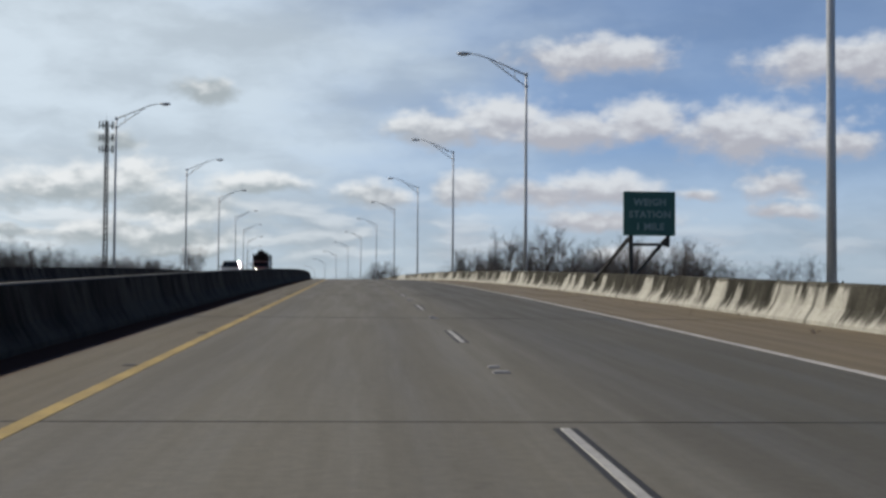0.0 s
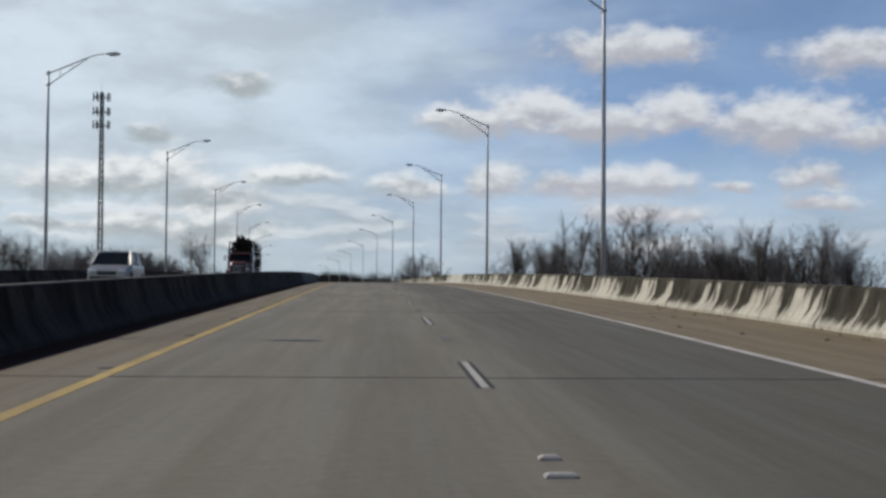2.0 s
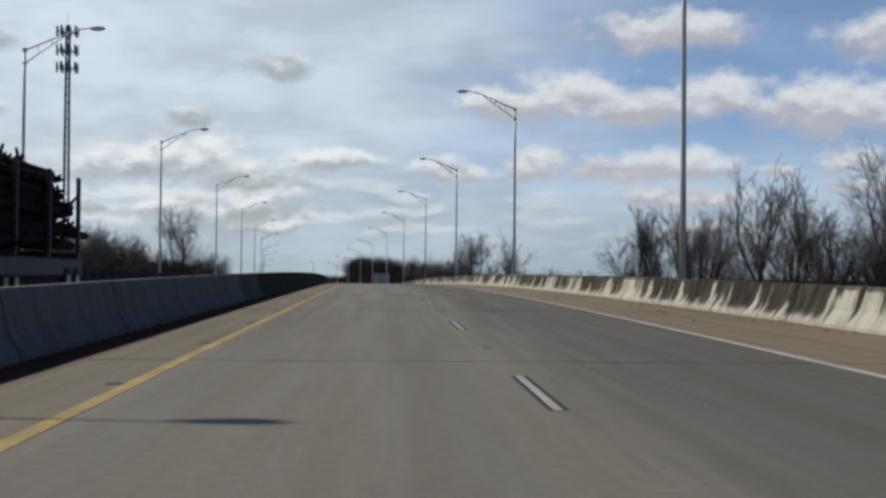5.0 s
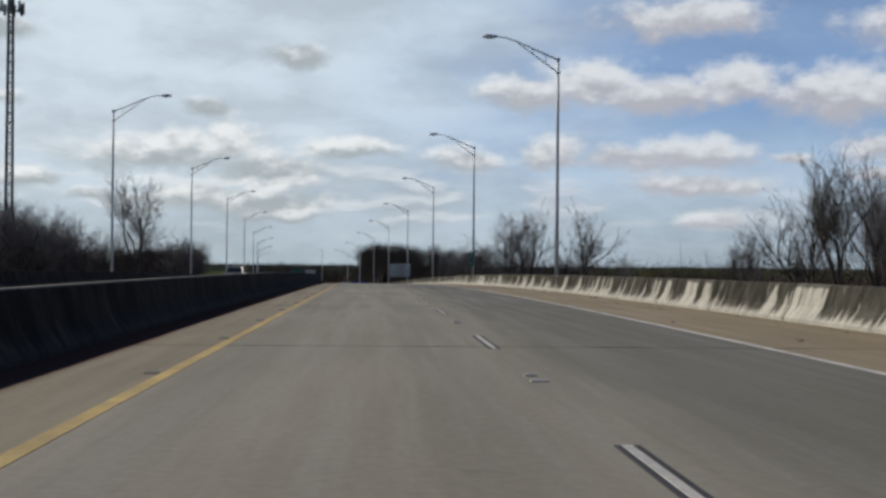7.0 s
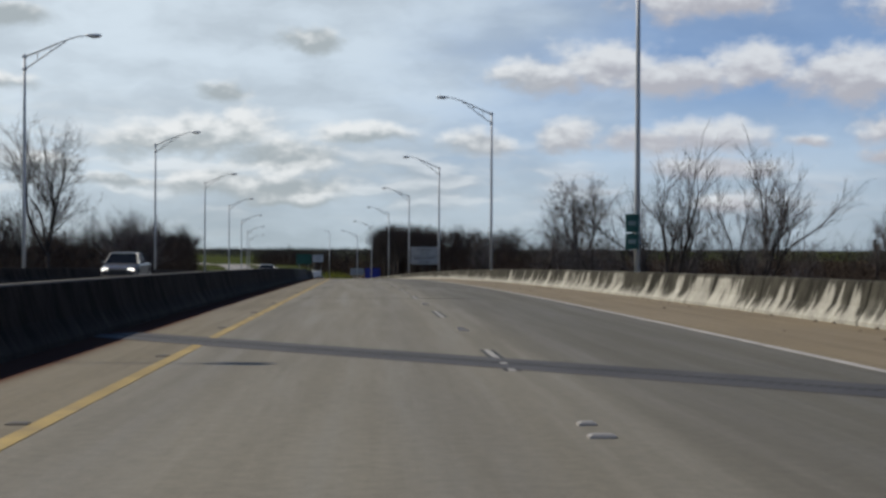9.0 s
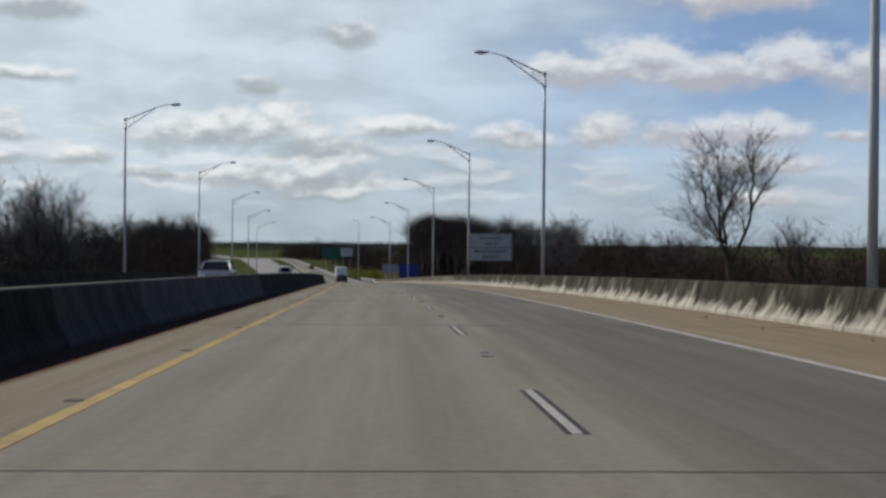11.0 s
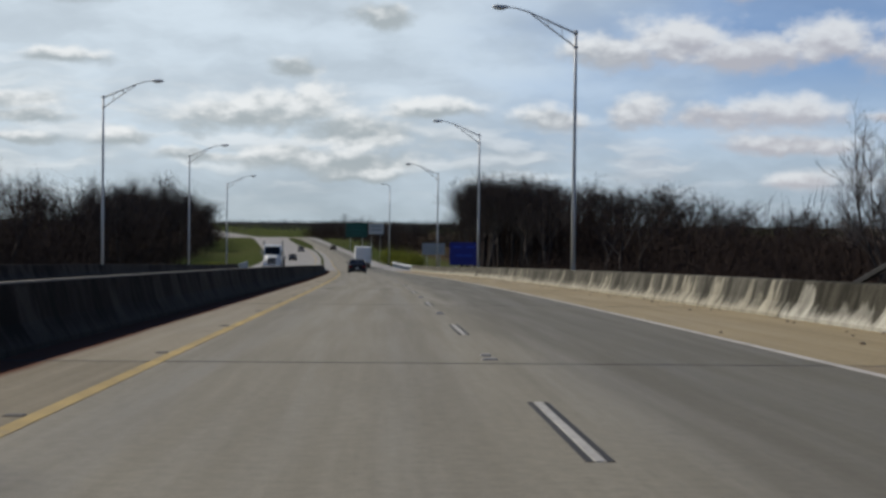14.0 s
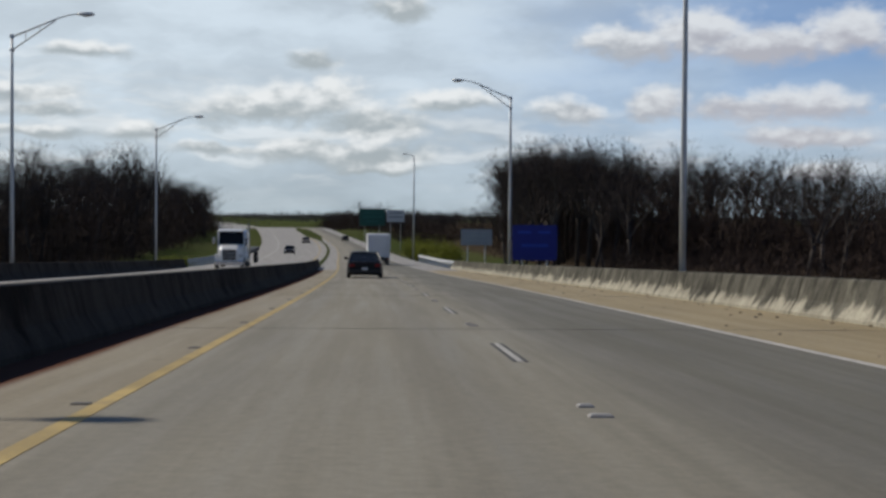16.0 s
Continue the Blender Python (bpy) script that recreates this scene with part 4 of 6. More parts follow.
def weigh_sign():
    t = thing("weigh_station_sign", "green weigh station sign on dark steel struts at the parapet", "road sign")
    p = panel(t, 0.0, 1.8, 2.08, 3.60, SIGN_GREEN, SIGN_GREEN, 0.03, round_corner=0.03)
    for text, z in (("WEIGH", 3.22), ("STATION", 2.80), ("1 MILE", 2.38)):
        lettering(text, 0.33, SIGN_LEGEND, "letter", p, pose(0.92, -0.012, z, 90), bold=0.010)
    for name, a, b, w in (("post", (0.28, 0.10, 0.3), (0.28, 0.10, 2.2), 0.14), ("strut", (0.34, 0.10, 0.62), (1.5, 0.10, 1.98), 0.12), ("cross_bar", (0.28, 0.10, 1.78), (1.62, 0.10, 1.78), 0.10),
                          ("hanger", (1.56, 0.10, 1.70), (1.56, 0.10, 2.3), 0.13), ("back_stay", (0.22, 0.12, 2.0), (-0.62, 2.2, 0.55), 0.11)):
        part(name, beam(Geo(), a, b, w), DARK_STEEL, t)
    part("foot", Geo().box((0.05, 0.10, 0.42), (0.6, 0.34, 0.5), 0.03), PIER, t)
    t.matrix_world = stand(72.1, 8.88)


weigh_sign()


def wim_sign():
    t = thing("spacing_sign", "grey-white two-panel notice sign on bolted steel struts", "road sign")
    p = panel(t, 0.0, 3.9, 2.10, 4.62, SIGN_GREY, SIGN_BLACK, 0.045, round_corner=0.22)
    part("divider", Geo().box((1.95, -0.004, 3.34), (3.8, 0.012, 0.06), 0.003), SIGN_BLACK, p)
    for text, z, size in (("W-I-M AREA", 4.15, 0.37), ("AHEAD", 3.66, 0.37), ("MAINTAIN 200 FT", 2.97, 0.37), ("SPACING", 2.46, 0.37)):
        lettering(text, size, SIGN_BLACK, "letter", p, pose(1.95, -0.012, z, 90), bold=0.006)
    for name, a, b in (("strut", (0.35, 0.1, 2.0), (-0.75, 3.2, 0.55)), ("strut", (1.75, 0.1, 2.1), (1.85, 0.3, -5.6)), ("strut", (2.9, 0.1, 2.1), (2.5, 0.6, -5.6)), ("cross_bar", (0.2, 0.12, 2.25), (3.4, 0.12, 2.25))):
        part(name, beam(Geo(), a, b, 0.10), DARK_STEEL, t)
    t.matrix_world = stand(515.4, 9.46)


wim_sign()


def plain_sign(name, label, s, u, w, z0, z1, mat, bars, bar_mat):
    t = thing(name, label, "road sign")
    p = panel(t, 0, w, z0, z1, mat, bar_mat if mat is not SIGN_BLUE else mat, 0.05)
    for x, z, bw, bh in bars:
        part("legend_bar", Geo().box((x, -0.006, z), (bw, 0.012, bh), 0.003), bar_mat, p)
    for x in (w * 0.22, w * 0.78):
        foot = ground_z(s, u + x) - float(road_z(s)) - 0.3
        part("post", Geo().box((x, 0.12, (foot + z1) / 2 - 0.1), (0.12, 0.14, z1 - 0.2 - foot), 0.01), STEEL, t)
    t.matrix_world = stand(s, u)


plain_sign("services_sign", "blue motorist services sign on two posts", 682, 13.5, 4.1, 0.85, 4.05, SIGN_BLUE, ((1.1, 3.4, 1.2, 0.2), (2.9, 3.4, 1.1, 0.2), (2.05, 2.2, 2.4, 0.28)), paint("sign_blue_print", (0.012, 0.05, 0.42), 0.5))
plain_sign("grey_notice_sign", "pale grey notice sign on two steel posts", 735, 13.9, 4.1, 2.2, 4.3, SIGN_DULL, ((2.0, 3.7, 3.0, 0.25), (2.0, 3.1, 2.6, 0.25), (2.0, 2.6, 2.9, 0.2)), paint("sign_grey_print", (0.27, 0.28, 0.30), 0.5))
plain_sign("green_guide_sign", "large green guide sign over the far verge", 905, 8.6, 6.6, 4.6, 9.0, SIGN_GREEN, ((3.3, 8.0, 4.4, 0.45), (3.3, 6.9, 5.0, 0.5), (3.3, 5.7, 3.2, 0.45)), paint("sign_green_print", (0.012, 0.11, 0.085), 0.5))
plain_sign("white_guide_sign", "pale guide sign on the far verge beside the green sign", 905, 15.6, 4.6, 5.6, 8.7, SIGN_WHITE, ((2.3, 7.9, 3.2, 0.35), (2.3, 6.9, 3.4, 0.35)), paint("sign_pale_print", (0.25, 0.27, 0.28), 0.5))


def mile_marker():
    t = thing("mile_marker", "small green marker plates strapped to a lamp pole", "road sign")
    for z0, z1 in ((1.5, 2.02), (2.06, 2.66)):
        p = part("plate", Geo().box((-0.2, -0.14, (z0 + z1) / 2), (0.44, 0.02, z1 - z0), 0.006), SIGN_GREEN, t)
        part("legend_bar", Geo().box((-0.2, -0.153, (z0 + z1) / 2), (0.26, 0.008, 0.14), 0.002), SIGN_LEGEND, p)
    for z in (1.7, 2.4):
        part("strap", Geo().tube([(0, 0, z - 0.02), (0, 0, z + 0.02)], [0.14, 0.14], 14), STEEL, t)
    t.matrix_world = stand(FIRST_R + GAP * 7 + OFF_R[7], 8.79)


mile_marker()


# ---------- lattice mast ----------
def make_mast():
    t = thing("radio_mast", "tall grey lattice mast with three antenna platforms", "radio mast")
    base, top = -6.5, 68.5
    half = lambda z: 1.05 - 0.55 * (z - base) / (top - base)
    legs = [(math.cos(a), math.sin(a)) for a in (0.3, 0.3 + 2.094, 0.3 + 4.189)]
    for cx, cy in legs:
        part("leg", Geo().tube([(cx * half(z), cy * half(z), z) for z in np.linspace(base, top, 9)], [0.30] * 9, 6), LATTICE, t)
    zs = np.linspace(base, top, 37)
    for i in range(3):
        a, b = legs[i], legs[(i + 1) % 3]
        for j in range(36):
            z0, z1 = zs[j], zs[j + 1]
            p, q = (a, b) if j % 2 else (b, a)
            part("brace", Geo().tube([(p[0] * half(z0), p[1] * half(z0), z0), (q[0] * half(z1), q[1] * half(z1), z1)], [0.10, 0.10], 4), LATTICE, t)
            part("cross_bar", Geo().tube([(a[0] * half(z1), a[1] * half(z1), z1), (b[0] * half(z1), b[1] * half(z1), z1)], [0.08, 0.08], 4), LATTICE, t)
    for z in (66.8, 62.0, 57.6):
        r = 2.5
        ring = part("platform", Geo().tube([(r * math.cos(a), r * math.sin(a), z) for a in np.linspace(0, 2 * math.pi, 13)], [0.10] * 13, 6), LATTICE, t)
        for a in np.arange(6) * math.pi / 3:
            part("spoke", Geo().tube([(0, 0, z - 0.4), (r * math.cos(a), r * math.sin(a), z)], [0.09, 0.07], 5), LATTICE, ring)
        for n in range(9):
            a = 2 * math.pi * n / 9 + 0.2
            part("antenna", Geo().box((0, 0, 0), (0.55, 0.30, 2.5), 0.05, Matrix.Translation((r * 1.08 * math.cos(a), r * 1.08 * math.sin(a), z + 0.2)) @ pose(0, 0, 0, 0, 0, math.degrees(a) + 90)), ANTENNA_DARK, ring)
    part("lightning_rod", Geo().tube([(0, 0, top - 2), (0, 0, top + 3)], [0.06, 0.03], 6), LATTICE, t)
    p = at(545, -67)
    t.matrix_world = pose(p.x, p.y, 0)


make_mast()


# ---------- guard rail past the bridge ----------
def guard_rail(u0, u1, s0, s1, label):
    t = thing("guard_rail", label, "guard rail")
    n = int((s1 - s0) / 1.9) + 1
    bend = lambda s: u0 + (u1 - u0) * ease(s0, s1, s)
    prof = [(0.0, 0.40), (-0.06, 0.46), (-0.06, 0.51), (0.0, 0.555), (-0.06, 0.60), (-0.06, 0.65), (0.0, 0.71), (0.012, 0.71), (-0.045, 0.65), (-0.045, 0.60), (0.012, 0.555), (-0.045, 0.51), (-0.045, 0.46), (0.012, 0.40)]
    rings = [[at(s, bend(s) + x, z) for x, z in prof] for s in np.linspace(s0, s1, n)]
    part("rail", Geo().loft(rings), STEEL, t, "corrugated steel rail")
    post = Geo().box((0, 0, 0.0), (0.12, 0.15, 1.5), 0.012).mesh("post", STEEL)
    for s in np.linspace(s0 + 0.3, s1 - 0.3, n):
        o = new("post", post)
        o.parent, o.matrix_world = t, stand(s, bend(s) + 0.09, 0.0)


guard_rail(8.35, 9.6, 684, 752, "galvanised guard rail beyond the parapet's end")
guard_rail(-16.5, -17.6, 690, 740, "galvanised guard rail on the oncoming verge")


# ---------- bare winter trees ----------
def grow(seed, tall, bare, spread, upright, limbs=4, light=False, sparse=False):
    """A leafless tree, tall metres high, whose trunk parts into rising limbs: its trunk and limbs, and its twigs."""
    rng = random.Random(seed)
    wood, twigs = Geo(), Geo()
    sizes = (tall * bare, tall * 0.31, tall * 0.19, tall * 0.115, tall * 0.068, tall * 0.046)
    counts = (limbs, 4, 4, 4, 3) if light else (limbs, 5, 6, 7, 7) if sparse else (limbs, 6, 6, 8, 8)
    slim = (0.0155, 0.0085, 0.0042, 0.0019, 0.0010, 0.0008) if light else (0.0150, 0.0080, 0.0040, 0.0015, 0.00052, 0.00032)

    def branch(p, d, level, scale):
        length = sizes[level] * scale * rng.uniform(0.8, 1.2)
        steps = ((3, 3, 2, 1, 1, 1) if light else (4, 5, 4, 3, 2, 1))[level]
        r = slim[level] * tall * (0.55 + 0.45 * scale)
        pts, rad = [p], [r * (1.25 if level == 0 else 1.0)]
        wild = (0.05, 0.13, 0.16, 0.18, 0.22, 0.2)[level]
        for i in range(steps):
            pull = (0.05, 0.13, 0.10, 0.07, 0.04, 0.0)[level] * upright
            d = (d + Vector((rng.gauss(0, wild), rng.gauss(0, wild), rng.gauss(0, wild * 0.7) + pull))).normalized()
            p = p + d * (length / steps)
            pts.append(p)
            rad.append(r * (1 - (i + 1) / steps * (0.30, 0.58, 0.60, 0.55, 0.6, 0.9)[level]))
        if level >= 4 or light and level == 3:  # the thinnest twigs are slivers
            side = d.cross(Vector((rng.gauss(0, 1), rng.gauss(0, 1), rng.gauss(0, 1)))).normalized()
            edge = [(q - side * w * 1.3, q + side * w * 1.3) for q, w in zip(pts[:-1], rad)]
            n = len(edge)
            twigs.add([q for pair in edge for q in pair] + [pts[-1]], [(2 * i, 2 * i + 1, 2 * i + 3, 2 * i + 2) for i in range(n - 1)] + [(2 * n - 2, 2 * n - 1, 2 * n)])
        else:
            (wood if level < 3 else twigs).tube(pts, rad, ((6, 4, 3, 3) if light else (8, 6, 4, 3))[level], caps=level == 0)
        if level == 5:
            return
        first = rng.uniform(0, 6.28)
        for n in range(counts[level]):
            tip = n < 2 or level == 0
            t = rng.uniform(0.86, 1.0) if tip else rng.uniform(0.25, 0.85)
            x = min(t, 0.999) * steps
            i = int(x)
            q = pts[i].lerp(pts[i + 1], x - i)
            here = (pts[i + 1] - pts[i]).normalized()
            across = here.cross(Vector((0.3, 0.7, 0.2))).normalized()
            a = first + 6.28 * n / counts[level] + rng.uniform(-0.5, 0.5)
            out = across * math.cos(a) + here.cross(across) * math.sin(a)
            lean = spread * rng.uniform(0.35, 0.95) * ((0.25 if n == 0 else 1.0) if level == 0 else 0.75 if tip else 1.15)
            branch(q, (here * math.cos(lean) + out * math.sin(lean)).normalized(), level + 1, 1.0 if tip else rng.uniform(0.6, 1.0) * (1.1 - 0.35 * t))

    branch(Vector((0, 0, -0.5)), Vector((rng.gauss(0, 0.05), rng.gauss(0, 0.05), 1)).normalized(), 0, 1.0)
    k = tall / max(v[2] for v in wood.v + twigs.v)
    for g in (wood, twigs):
        g.v = [(x * k, y * k, z * k) for x, y, z in g.v]
    return wood, twigs


TREE_SHAPES = []
for seed, bare, spread, upright, limbs, bark in ((1, 0.44, 0.72, 1.0, 4, BARK), (2, 0.48, 0.56, 1.4, 4, BARK), (3, 0.40, 0.82, 0.9, 4, BARK), (4, 0.52, 0.50, 1.5, 4, BARK),
                                                 (5, 0.46, 0.64, 1.2, 4, BARK), (6, 0.46, 0.54, 1.4, 4, BARK_PALE), (7, 0.42, 0.74, 1.1, 4, BARK), (9, 0.46, 0.86, 1.0, 5, BARK)):
    w, tw = grow(seed, 20.0, bare, spread, upright, limbs, sparse=seed in (4, 6))
    TREE_SHAPES.append((w.mesh("trunk", bark, True), tw.mesh("crown", TWIG_FINE if bark is BARK else BARK_PALE)))

WOOD_SHAPES = []
for seed, bare, spread, upright, limbs in ((21, 0.40, 0.7, 1.2, 4), (22, 0.42, 0.58, 1.3, 4), (23, 0.36, 0.82, 1.0, 5), (24, 0.45, 0.52, 1.4, 4), (25, 0.40, 0.65, 1.2, 4), (26, 0.42, 0.6, 1.3, 4), (27, 0.38, 0.78, 1.0, 5)):
    w, tw = grow(seed, 20.0, bare, spread, upright, limbs, light=True)
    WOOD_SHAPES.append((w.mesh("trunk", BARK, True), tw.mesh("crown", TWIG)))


def tree(s, u, top_z, shape, turn=0.0, wide=1.0, label="", group="bare trees by the bridge", z0=None, shapes=None):
    """A bare tree whose top reaches the height top_z."""
    base = ground_z(s, u) - 0.15 if z0 is None else z0
    k = (top_z - base) / 20.0
    t = thing("bare_tree", label or ("tall leafless tree with grey-brown bark", "leafless tree with upswept branches", "wide-crowned leafless grey tree", "slender upright leafless tree",
                                     "dark leafless tree of the wood", "slim pale-barked leafless tree", "densely twigged dark leafless tree", "broad leafless tree with a full round crown")[shape], "tree", group)
    for me in (shapes or WOOD_SHAPES)[shape]:
        o = new(me.name, me)
        o.parent = t
    p = at(s, u)
    t.matrix_world = pose(p.x, p.y, base, 0, 0, turn) @ Matrix.Diagonal((k * wide, k * wide, k, 1))
    return t


WOODS = []


def wood_tree(as_object, s, u, top_z, shape, turn, wide):
    if as_object:
        tree(s, u, top_z, shape, turn, wide, group="trees of the roadside woods")
    else:
        WOODS.append((s, u, top_z, shape, turn, wide))


def join_woods():
    """The deeper trees of the woods, too many to tell apart, as one mesh."""
    arrays = []
    for trunk, crown in WOOD_SHAPES:
        v = np.concatenate([np.array([p.co[:] for p in me.vertices]) for me in (trunk, crown)])
        n = len(trunk.vertices)
        f = [tuple(p.vertices) for p in trunk.polygons] + [tuple(i + n for i in p.vertices) for p in crown.polygons]
        arrays.append((v, f))
    g, vs, n = Geo(), [], 0
    for s, u, top_z, shape, turn, wide in WOODS:
        v, f = arrays[shape]
        base = ground_z(s, u) - 0.15
        k = (top_z - base) / 20.0
        p, c, d = at(s, u), math.cos(radians(turn)), math.sin(radians(turn))
        vs.append(np.stack([p.x + k * wide * (v[:, 0] * c - v[:, 1] * d), p.y + k * wide * (v[:, 0] * d + v[:, 1] * c), base + k * v[:, 2]], 1))
        g.f += [tuple(i + n for i in q) for q in f]
        n += len(v)
    g.v = np.concatenate(vs).tolist()
    tagged(part("woods", g, WOOD_DARK), "leafless woods deep behind the roadside trees, shade in their dark colour", "woods", kind="stuff")


def plant_woods():
    rng = random.Random(11)
    # single trees that stand out: station, offset, top, shape, turn, width
    for s, u, top, shape, turn, wide in ((475.6, -31.8, 21.0, 0, 80, 1.0), (402.4, 18.6, 13.6, 3, 60, 1.1), (408.5, 24.0, 14.2, 3, 200, 1.1), (519.5, 35.2, 17.4, 0, 200, 1.25), (561.8, 25.5, 10.0, 4, 30, 1.0), (506.0, 77.6, 14.4, 3, 10, 0.9),
                                         (426.0, 34.0, 7.8, 3, 40, 0.8), (503.0, 72.0, 12.5, 4, 70, 1.2),
                                         (407.0, 11.8, 9.0, 0, 15, 1.1), (412.0, 14.0, 8.4, 4, 85, 1.1), (432.0, 52.0, 7.0, 6, 5, 1.3), (452.0, -42.0, 10.0, 1, 0, 1.0), (463.0, -48.0, 9.0, 4, 44, 1.2), (470.0, 44.0, 9.5, 3, 0, 0.8),
                                         (508.0, -25.5, 10.8, 0, 80, 1.1), (512.0, -29.0, 11.6, 6, 10, 1.1), (517.0, -31.5, 12.2, 4, 140, 1.1), (440.0, -42.0, 15.6, 2, 50, 1.1), (452.0, -44.0, 14.8, 0, 190, 1.0), (430.0, -40.0, 14.2, 6, 20, 1.0), (458.0, -40.0, 14.0, 1, 260, 1.0), (445.0, -55.0, 16.5, 4, 120, 1.1), (425.0, -47.0, 15.5, 2, 300, 1.0), (464.0, -52.0, 16.0, 6, 70, 1.0), (447.0, -47.0, 15.2, 6, 0, 1.0), (436.0, -38.0, 12.8, 4, 110, 1.1), (418.0, -51.0, 15.4, 7, 30, 1.0), (424.0, -57.0, 15.0, 6, 160, 1.1), (412.0, -48.0, 13.6, 2, 220, 1.0), (436.0, -62.0, 15.2, 0, 300, 1.1), (428.0, -67.0, 14.6, 7, 100, 1.0), (420.0, -63.0, 13.8, 6, 250, 1.1), (545.0, 52.0, 9.0, 0, 80, 1.2), (575.0, 44.0, 8.0, 6, 10, 1.3)):
        tree(s, u, top, shape, turn, wide, shapes=TREE_SHAPES)
    # the wood right of the first half: its front trees, then those behind
    for s, u, top, shape, turn, wide in ((344.6, 44.8, 20.5, 4, 0, 1.0), (345.2, 48.9, 19, 1, 67, 0.95), (349.8, 41.7, 16.0, 3, 134, 0.9), (323.2, 51.7, 20.2, 0, 201, 1.05), (326.8, 56.8, 16.8, 6, 268, 1.0), (370.4, 39.8, 16.9, 5, 335, 1.0), (291.2, 57.1, 15.6, 2, 42, 0.9), (288.0, 61.4, 16.2, 6, 109, 0.85), (292.6, 66.2, 15.4, 1, 176, 1.0), (301.8, 59.9, 14.6, 4, 243, 0.9), (296.2, 71.5, 16.4, 0, 310, 1.0), (309.4, 51.9, 13.6, 1, 17, 0.9), (315.0, 56.9, 14.4, 4, 84, 1.0), (333.4, 49.8, 14.4, 6, 151, 0.9), (299.6, 76.8, 15.0, 2, 218, 1.0), (358.4, 46.5, 13.5, 2, 285, 0.9)):
        tree(s, u, top, shape, turn, wide, shapes=TREE_SHAPES)
    for s, u, top, shape, turn, wide in ((372.5, 43.0, 17.2, 1, 20, 0.9), (369.0, 45.5, 16.2, 4, 140, 0.9), (375.0, 38.0, 14.6, 6, 250, 0.9), (377.0, 47.0, 15.5, 0, 80, 0.9)):
        tree(s, u, top, shape, turn, wide, shapes=TREE_SHAPES)
    for i in range(24):
        tree(rng.uniform(325, 410), rng.uniform(62, 125), rng.uniform(11.0, 15.5), rng.choice((0, 1, 2, 4, 6)), rng.uniform(0, 360), rng.uniform(0.9, 1.2))
    for i in range(40):
        s = rng.uniform(310, 380)
        tree(s, rng.uniform(56, 84) - 0.10 * (s - 310), rng.uniform(8.5, 14.5), rng.choice((0, 1, 2, 4, 6)), rng.uniform(0, 360), rng.uniform(0.9, 1.2))
    # left of the first half
    for i in range(30):
        tree(rng.uniform(360, 600), -rng.uniform(62, 125), rng.uniform(14.5, 21), rng.choice((0, 2, 4, 6, 1)), rng.uniform(0, 360), rng.uniform(0.9, 1.2))
    for i in range(56):
        tree(rng.uniform(440, 600), -rng.uniform(80, 170), rng.uniform(17, 24), rng.choice((0, 2, 4, 6, 1)), rng.uniform(0, 360), rng.uniform(0.95, 1.25))
    for i in range(46):
        s = rng.uniform(430, 650)
        tree(s, -(36 + abs(rng.gauss(0, 14))), rng.uniform(8.5, 12.5) - 3.5 * ease(540, 600, s), rng.choice((0, 2, 4, 6, 4)), rng.uniform(0, 360), rng.uniform(1.0, 1.35))
    # the woods on either side of the bridge's end; their edge draws back from the road
    edge = lambda s: float(np.interp(s, [690, 760, 800, 860, 900, 1000], [20, 26, 31, 39, 45, 61]))
    rolling = lambda s, u: 3.2 * noise.noise(Vector((s * 0.03, u * 0.03, 2.0)))
    any_shape = (0, 2, 6, 2, 6, 4, 0)
    for i in range(120):
        s = rng.uniform(600, 890)
        front = 62 - 26 * ease(690, 830, s)
        top = float(np.interp(s, [560, 640, 680, 720, 760, 820, 900], [2.0, 3.2, 5.2, 7.6, 10, 14.5, 15]))
        u = max(front, edge(s)) + abs(rng.gauss(0, 22))
        wood_tree(i < 36, s, u, top + rolling(s, u) - rng.uniform(-1.0, 2.6), rng.choice(any_shape), rng.uniform(0, 360), rng.uniform(1.0, 1.4))
    for i in range(165):
        s = rng.uniform(590, 1150)
        u = -(37 - 6 * ease(900, 1100, s) + abs(rng.gauss(0, 20)) + 8 * (s < 700))
        top = float(np.interp(s, [560, 640, 700, 760, 890, 1000, 1150], [4.6, 5.6, 7.8, 11.2, 15.0, 13, 8]))
        wood_tree(i < 40, s, u, top + rolling(s, u) - rng.uniform(-0.8, 3.0), rng.choice(any_shape), rng.uniform(0, 360), rng.uniform(1.0, 1.4))
    for i in range(48):
        s = rng.uniform(755, 870)
        wood_tree(i < 14, s, edge(s) + 1 + abs(rng.gauss(0, 14)), rng.uniform(11.5, 14.5) + 0.02 * (s - 755), rng.choice(any_shape), rng.uniform(0, 360), rng.uniform(1.1, 1.4))
    # the woods along the far verge
    for i in range(80):
        s = rng.uniform(930, 1450)
        u = max(26, 14 + (s - 1100) * 0.1) + abs(rng.gauss(0, 20))
        wood_tree(False, s, u, rng.uniform(1.8, 4.6), rng.choice(any_shape), rng.uniform(0, 360), rng.uniform(1.5, 2.2))
    for s, u, top, shape in ((742, 33, 7.6, 2), (749, 36, 8.4, 4), (735, 36.5, 7.4, 0), (645, 27.5, 5.2, 4), (651, 31, 6.4, 0), (657, 34.5, 6.0, 2), (768, 31, 13.6, 6), (774, 34, 14.8, 0), (780, 36, 15.4, 4), (785, 33, 14.2, 2), (792, 39, 15.6, 0), (764, 35, 13.4, 6), (800, 42, 15.8, 2), (776, 41, 14.8, 6), (758, 29, 11.2, 2), (735, 20, 5.2, 4), (742, 22, 6.6, 0), (750, 24, 8.4, 6), (765, 27, 9.6, 2), (1010, 24, 6.5, 6), (1060, 26, 5.5, 2), (1120, 28, 8.0, 2), (1150, 30, 5, 4)):
